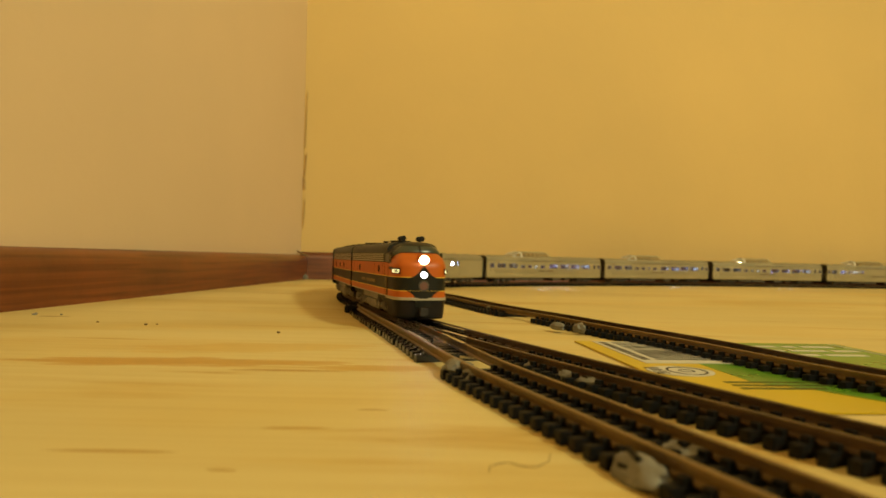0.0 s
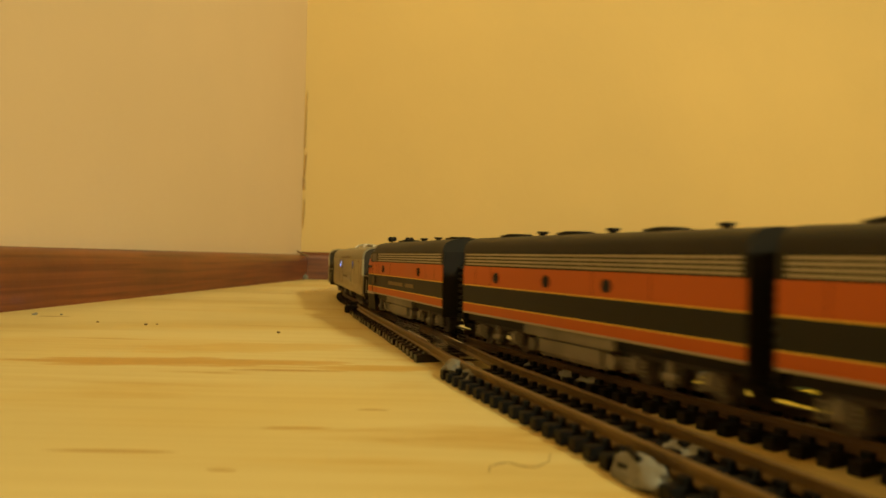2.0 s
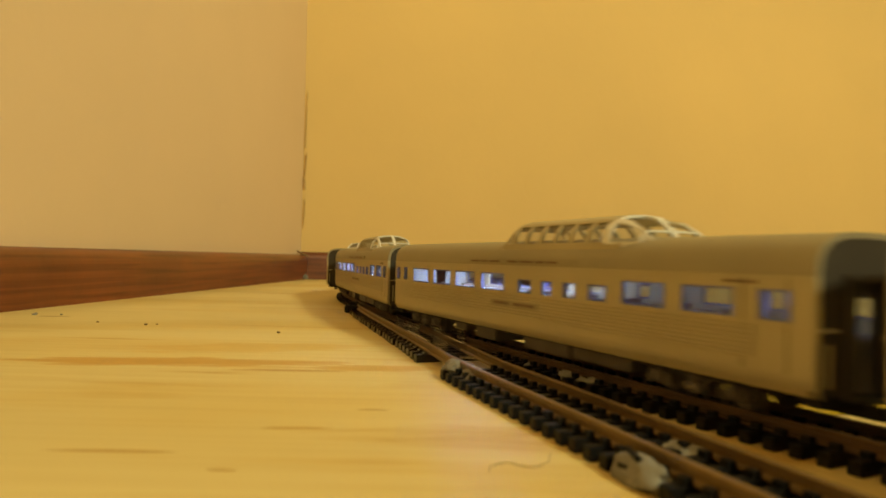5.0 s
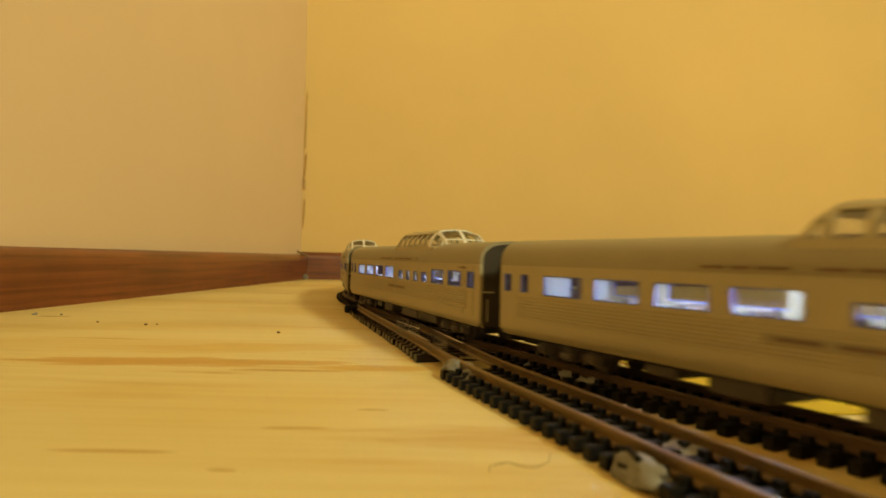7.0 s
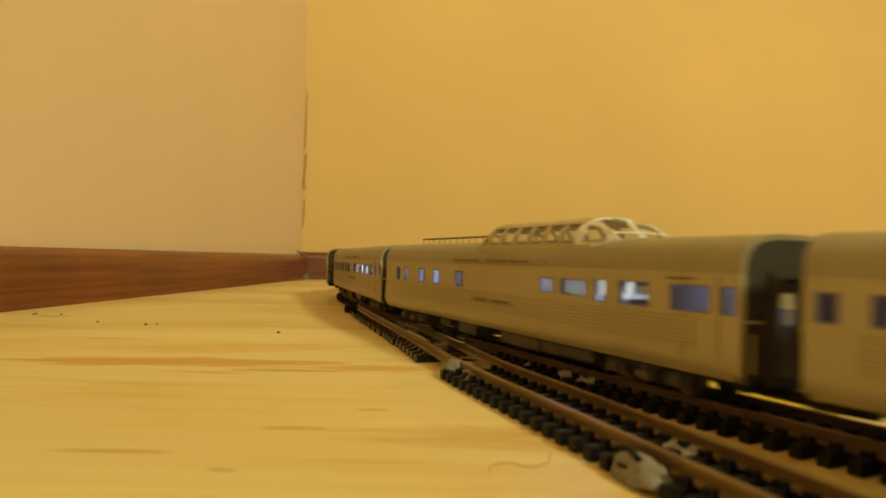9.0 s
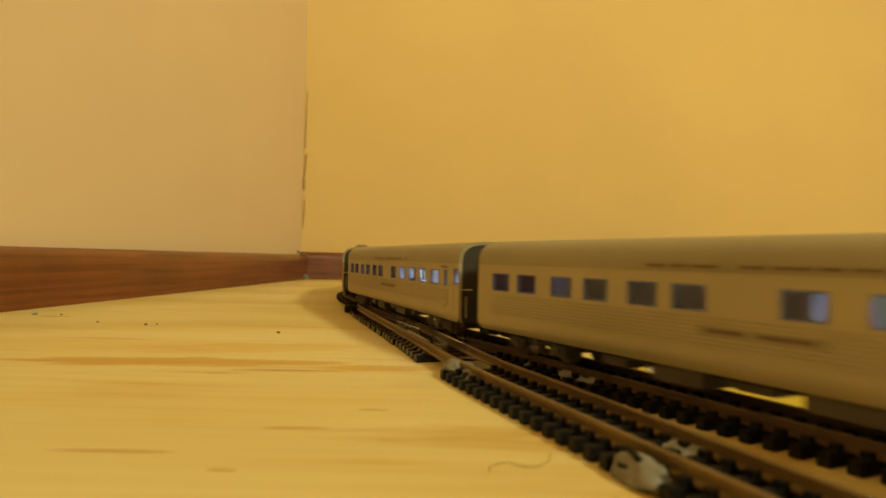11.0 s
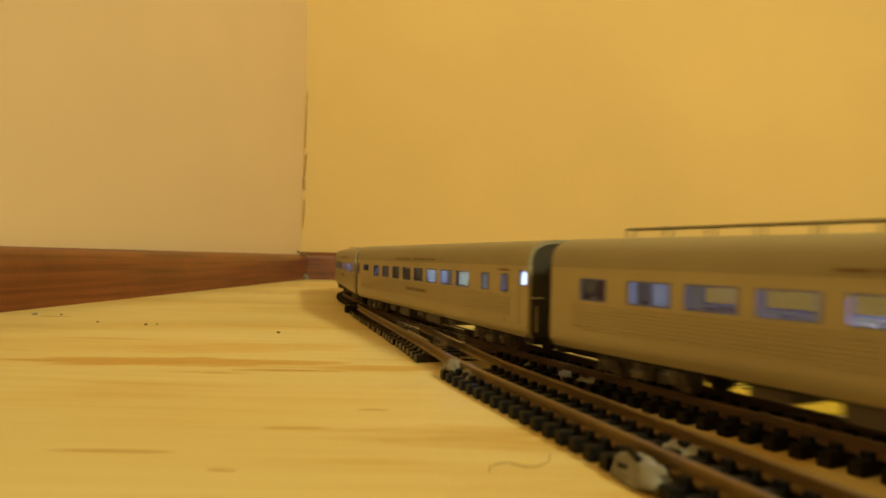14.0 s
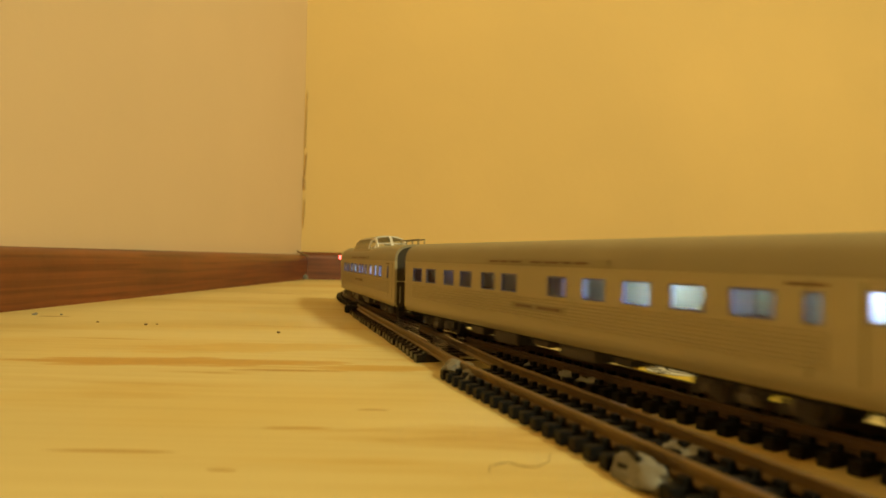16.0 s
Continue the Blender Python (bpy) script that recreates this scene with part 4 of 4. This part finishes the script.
def nose(e, lit):
    """The bulldog nose: bands of colour in bulging rings, windscreen, lamps, pilot."""
    P = 0.34
    for nm, m, z0, z1, n in (("nose_lower", ORANGE, 7.9, 9.9, 3), ("nose_stripe", YELLOW, 9.9, 10.2, 1), ("nose_band", GREEN, 10.2, 14.5, 5), ("nose_stripe", YELLOW, 14.5, 14.8, 1), ("nose_upper", ORANGE, 14.8, 22.9, 16)):
        bm = bmesh.new()
        loft(bm, [skin_ring(z0 + (z1 - z0) * i / n, nose_shape, P) for i in range(n + 1)])
        part(nm, bm, m, e, smooth=True)
    part("nose_point_panel", patch(nose_shape, P, [(14.4, -4.6, 4.6), (15.2, -3.0, 3.0), (16.2, -1.9, 1.9), (17.4, -1.0, 1.0), (18.4, -0.15, 0.15)], 0.1), GREEN, e, smooth=True)
    part("nose_lower_panel", patch(nose_shape, P, [(4.6, -2.6, 2.6), (7.6, -2.7, 2.7), (9.0, -3.6, 3.6), (10.1, -5.6, 5.6)], 0.1), GREEN, e, smooth=True)
    bm = bmesh.new()
    loft(bm, [skin_ring(z, cab_shape, 0.6) for z in (19.0, 20.2, 21.5, 23.0, 23.6, 24.2, 24.8, 25.3, 25.8, 26.2, 26.5, 26.7, 26.95)])
    part("cab_roof", bm, ROOFDARK, e, smooth=True)
    for sg in (-1, 1):
        rows = [(z, *sorted((sg * 0.45, sg * w))) for z, w in ((21.2, 8.6), (22.4, 8.5), (23.4, 8.0), (24.4, 7.2), (25.3, 5.9))]
        part("windscreen", patch(cab_shape, 0.6, rows, 0.14, 12), CABGLASS, e, "tinted cab windscreen", smooth=True)
        y0, y1 = sorted((sg * 9.2, sg * 9.36))
        w = part("cab_window", boxes((30.2, 36.6, y0, y1, 19.6, 22.5)), CABGLASS, e)
        part("cab_side", boxes((28.6, CABX + 6.0, *sorted((sg * 9.1, sg * 9.28)), 19.2, 23.0)), ROOFDARK, e)
        part("number_plate", boxes((37.6, 39.4, *sorted((sg * 9.28, sg * 9.36)), 20.6, 22.0)), DULLGOLD, e)
        nb = patch(nose_shape, P, [(z, *sorted((sg * 7.9, sg * 9.15))) for z in (16.1, 17.25)], 0.35, 6)
        fr = patch(nose_shape, P, [(z, *sorted((sg * 7.6, sg * 9.25))) for z in (15.75, 17.65)], 0.2, 6)
        f = part("number_board", fr, DARK, e)
        part("lit_face", nb, NUMBER if lit else DULLENS, f, "number board face")
        tip, half = nose_shape(16.7)
        bm = bmesh.new()
        for k in (0.25, 0.5, 0.75):
            y = sg * (7.9 + 1.25 * k)
            x, yy, z = nose_point(16.7, y, tip, half, P, 0.42)
            box(bm, x - 0.3, x + 0.12, yy - 0.14, yy + 0.14, 16.2, 17.2)
        part("number_bar", bm, DARK, f)
        part("grab_rail", rod(bmesh.new(), (CABX + 1.5, sg * 9.6, 8), (CABX + 1.5, sg * 9.6, 14), 0.16, 6), DULLGOLD, e)
    post = patch(cab_shape, 0.6, [(z, -0.45, 0.45) for z in (21.0, 22.4, 23.4, 24.4, 25.4, 26.2)], 0.26, 3)
    part("windscreen_post", post, ROOFDARK, e)
    xt = nose_shape(20.7)[0]
    ring = part("headlight_ring", rod(bmesh.new(), (xt - 3, 0, 20.8), (xt + 1.5, 0, 20.5), 1.95, 22), ORANGE, e)
    part("headlight", rod(bmesh.new(), (xt - 2.5, 0, 20.8), (xt + 1.75, 0, 20.5), 1.5, 22), HEAD if lit else DULLENS, ring, "upper headlight")
    xt = TIP
    ring = part("headlight_ring", rod(bmesh.new(), (xt - 2, 0, 15.5), (xt + 0.3, 0, 15.5), 1.4, 22), GREEN, e)
    part("headlight", rod(bmesh.new(), (xt - 2, 0, 15.5), (xt + 0.55, 0, 15.5), 1.0, 22), HEAD if lit else DULLENS, ring, "lower headlight")
    badge = part("badge", rod(bmesh.new(), (xt - 1, 0, 11.8), (xt + 0.3, 0, 11.8), 1.85, 22), GREYMET, e, "round grey badge with a dull red middle")
    part("badge_centre", rod(bmesh.new(), (xt - 1, 0, 11.8), (xt + 0.42, 0, 11.8), 1.35, 18), BADGE, badge)
    pilot = bmesh.new()
    loft(pilot, [[(CABX + (x - CABX) * k, y * w, z) for x, y, _ in skin_ring(5, nose_shape, 0.24)] for z, k, w in ((0.6, 0.93, 0.90), (1.4, 0.96, 0.93), (7.0, 0.99, 0.97))])
    part("pilot", pilot, DARK, e)
    ac = bmesh.new()
    loft(ac, [[(x + 0.25, y * 1.015, z) for x, y, _ in skin_ring(6.5, nose_shape, 0.30)] for z in (6.95, 7.9)])
    part("anticlimber", ac, LOUVER, e, "grey strip over the pilot", smooth=True)
    part("coupler", boxes((TIP - 3, TIP + 2.4, -1.2, 1.2, 2.2, 4.4), (TIP + 1.2, TIP + 2.6, -1.6, 0.4, 1.8, 4.6), bevel=0.2), BROWNDARK, e)
    for y, x in ((-3.4, 29.8), (3.4, 29.8)):
        bm = bmesh.new()
        rod(bm, (x - 2.6, y, 28.1), (x + 2.6, y, 28.1), 0.42, 10)
        rod(bm, (x + 1.8, y, 28.1), (x + 3.0, y, 28.1), 1.0, 12)
        rod(bm, (x - 3.0, y, 28.1), (x - 1.8, y, 28.1), 0.9, 12)
        rod(bm, (x, y, 25.6), (x, y, 28.1), 0.4, 8)
        part("air_horn", bm, DARK, e)


DULLENS = mat("unlit_lens", (0.35, 0.34, 0.32), 0.15, 0, 0.1, 60)
ROOFDARK = mat("sooty_green_roof", (0.017, 0.0135, 0.008), 0.5, 0, 0.25, 60, spec=0.33)
RUBBER = mat("grey_black_rubber", (0.035, 0.035, 0.035), 0.45, 0, 0.2, 100)
DULLGOLD = mat("dull_gold_lettering", (0.20, 0.13, 0.05), 0.5, 0, 0.2, 200)
DUSTY = mat("dusty_grey_paint", (0.20, 0.17, 0.13), 0.6, 0, 0.35, 90, 0.2, 500)
CABGLASS = mat("tinted_cab_glass", (0.06, 0.06, 0.036), 0.32, 0, 0.1, 30)
DARKGLASS = mat("dark_cab_glass", (0.03, 0.035, 0.04), 0.08, 0, 0.1, 30)

# ---------------------------------------------------------------- the train
TRAIN = []      # (thing, offset of its middle behind the nose, facing)


def add(thing, length, facing=1, ahead=0.0):
    start = TRAIN[-1][3] if TRAIN else 0.0
    TRAIN.append((thing, start + length / 2 - ahead, facing, start + length))


LOCO_PITCH, BAG_PITCH, CAR_PITCH = 95.25, 154.0, 165.0
add(engine("lead_locomotive", "orange and green streamlined diesel with lit headlights", True), LOCO_PITCH, 1, 0.0)
add(engine("booster_locomotive", "orange and green cabless diesel booster unit", False), LOCO_PITCH, 1, 0.6)
add(engine("trailing_locomotive", "orange and green streamlined diesel facing backwards", True, False), LOCO_PITCH, -1, -6.0)

COACH = [(-75.0, 3.0, 14.2, 18.2), (-68.4, 3.0, 14.2, 18.2), (-55.2, 12.4), (-39.4, 12.0), (-24.2, 11.6), (-8.8, 11.6), (6.4, 5.6, 13.9, 17.0), (15.4, 3.9, 13.9, 17.0), (23.7, 4.4, 13.9, 17.0), (32.8, 5.6, 13.9, 17.0), (45.4, 10.8), (59.8, 10.4), (71.8, 5.2)]
BUFFET = [(-65.5, 3.4), (-58.0, 3.2), (-44.4, 4.6), (-32.6, 4.6), (-17.1, 5.0), (27.1, 5.0, 14.6, 17.8), (36.7, 8.8, 14.6, 17.8), (45.3, 3.6), (54.8, 8.0), (67.9, 8.3), (75.7, 2.6)]
SLEEPER = [(-67.5, 7.4), (-56.9, 7.2), (-44.3, 6.8), (-33.6, 6.9), (-21.2, 7.0), (-10.8, 7.1), (9.0, 6.8), (21.3, 7.0), (33.5, 7.2), (45.3, 7.3), (57.5, 7.6), (67.0, 2.5), (76.0, 3.4, 14.6, 18.6)]
DINER = [(-65.6, 7.1), (-51.8, 9.7), (-39.2, 9.8), (-26.6, 9.5), (-13.7, 9.6), (-0.3, 9.0), (20.4, 3.7), (32.5, 3.7), (45.1, 3.6), (56.9, 3.6), (70.2, 2.8, 14.8, 17.0)]
ROOMS = [(-75.8, 2.2, 14.0, 18.4), (-63.5, 8.4, 15.7, 18.2), (-47.1, 8.2), (-34.2, 8.4), (-21.1, 8.4), (-8.6, 8.6), (3.7, 8.8), (16.3, 9.0), (28.7, 9.2), (40.7, 9.4), (55.4, 4.5), (66.4, 3.8), (75.6, 3.8, 15.6, 19.0)]
LOUNGE = [(-44.0, 8.0), (-33.0, 8.0), (-21.0, 8.0), (-9.0, 8.0), (3.0, 6.0), (11.0, 4.4), (19.0, 4.2), (30.9, 5.4), (41.8, 4.6), (51.5, 5.4), (66.0, 3.0)]

add(passenger_car("baggage_car", "silver baggage car with small lit windows", [(-26.6, 4.8, 15.2, 19.0), (-19.4, 4.2, 15.2, 19.0), (33.6, 4.2, 15.4, 19.2)], (-26.6, -19.4, 33.6), length=138.0, flutes=((-10, 27), (40, 64)), lid=True), BAG_PITCH, 1, -9.0)
for sh in (-4.0, -4.0, -4.0):
    add(passenger_car("dome_coach", "silver fluted dome coach with lit windows", COACH, (-39, -24, -9), dome=(-4.5, 44.0)), CAR_PITCH, 1, sh)
add(passenger_car("dome_buffet_car", "silver dome car with a roof antenna rail", BUFFET, (-22, 26), dome=(-6, 46.5), rail_x=(-65, -11)), CAR_PITCH, 1, -3.5)
for sh in (-4.0, -4.0):
    add(passenger_car("sleeping_car", "silver fluted sleeping car with lit windows", SLEEPER, (32, 50, 75), corridor=True), CAR_PITCH, 1, sh)
add(passenger_car("dining_car", "silver dining car with a roof antenna rail", DINER, (-12, 66), rail_x=(-66, 65), roof_box=(45, 54)), CAR_PITCH, 1, -3.5)
add(passenger_car("sleeping_car", "silver fluted sleeping car with bright middle windows", ROOMS, (30, 75), corridor=True), CAR_PITCH, 1, -2.6)
add(passenger_car("sleeping_car", "silver fluted sleeping car with lit windows", SLEEPER, (32, 50, 75), corridor=True), CAR_PITCH, 1, -2.9)
add(passenger_car("observation_car", "silver dome observation car with a red tail lamp", LOUNGE, (40, 52), dome=(-24, 28), rail_x=(48, 76), tail=True), CAR_PITCH, 1, -3.4)


# ---------------------------------------------------------------- what moves
def vehicle_pose(s, facing, spread):
    x0, y0, _ = on_line(s - spread)
    x1, y1, _ = on_line(s + spread)
    a = math.atan2(y0 - y1, x0 - x1)
    return pose((x0 + x1) / 2 * MM, (y0 + y1) / 2 * MM, RAIL * MM, 0, 0, math.degrees(a) + (0 if facing > 0 else 180))


def motions():
    for thing, middle, facing, _ in TRAIN:
        spread = 26 if "locomotive" in thing.name else 57
        walk(thing, [(k * 0.25, vehicle_pose(NOSE + middle - SPEED * k * 0.25, facing, spread)) for k in range(65)])


motions()
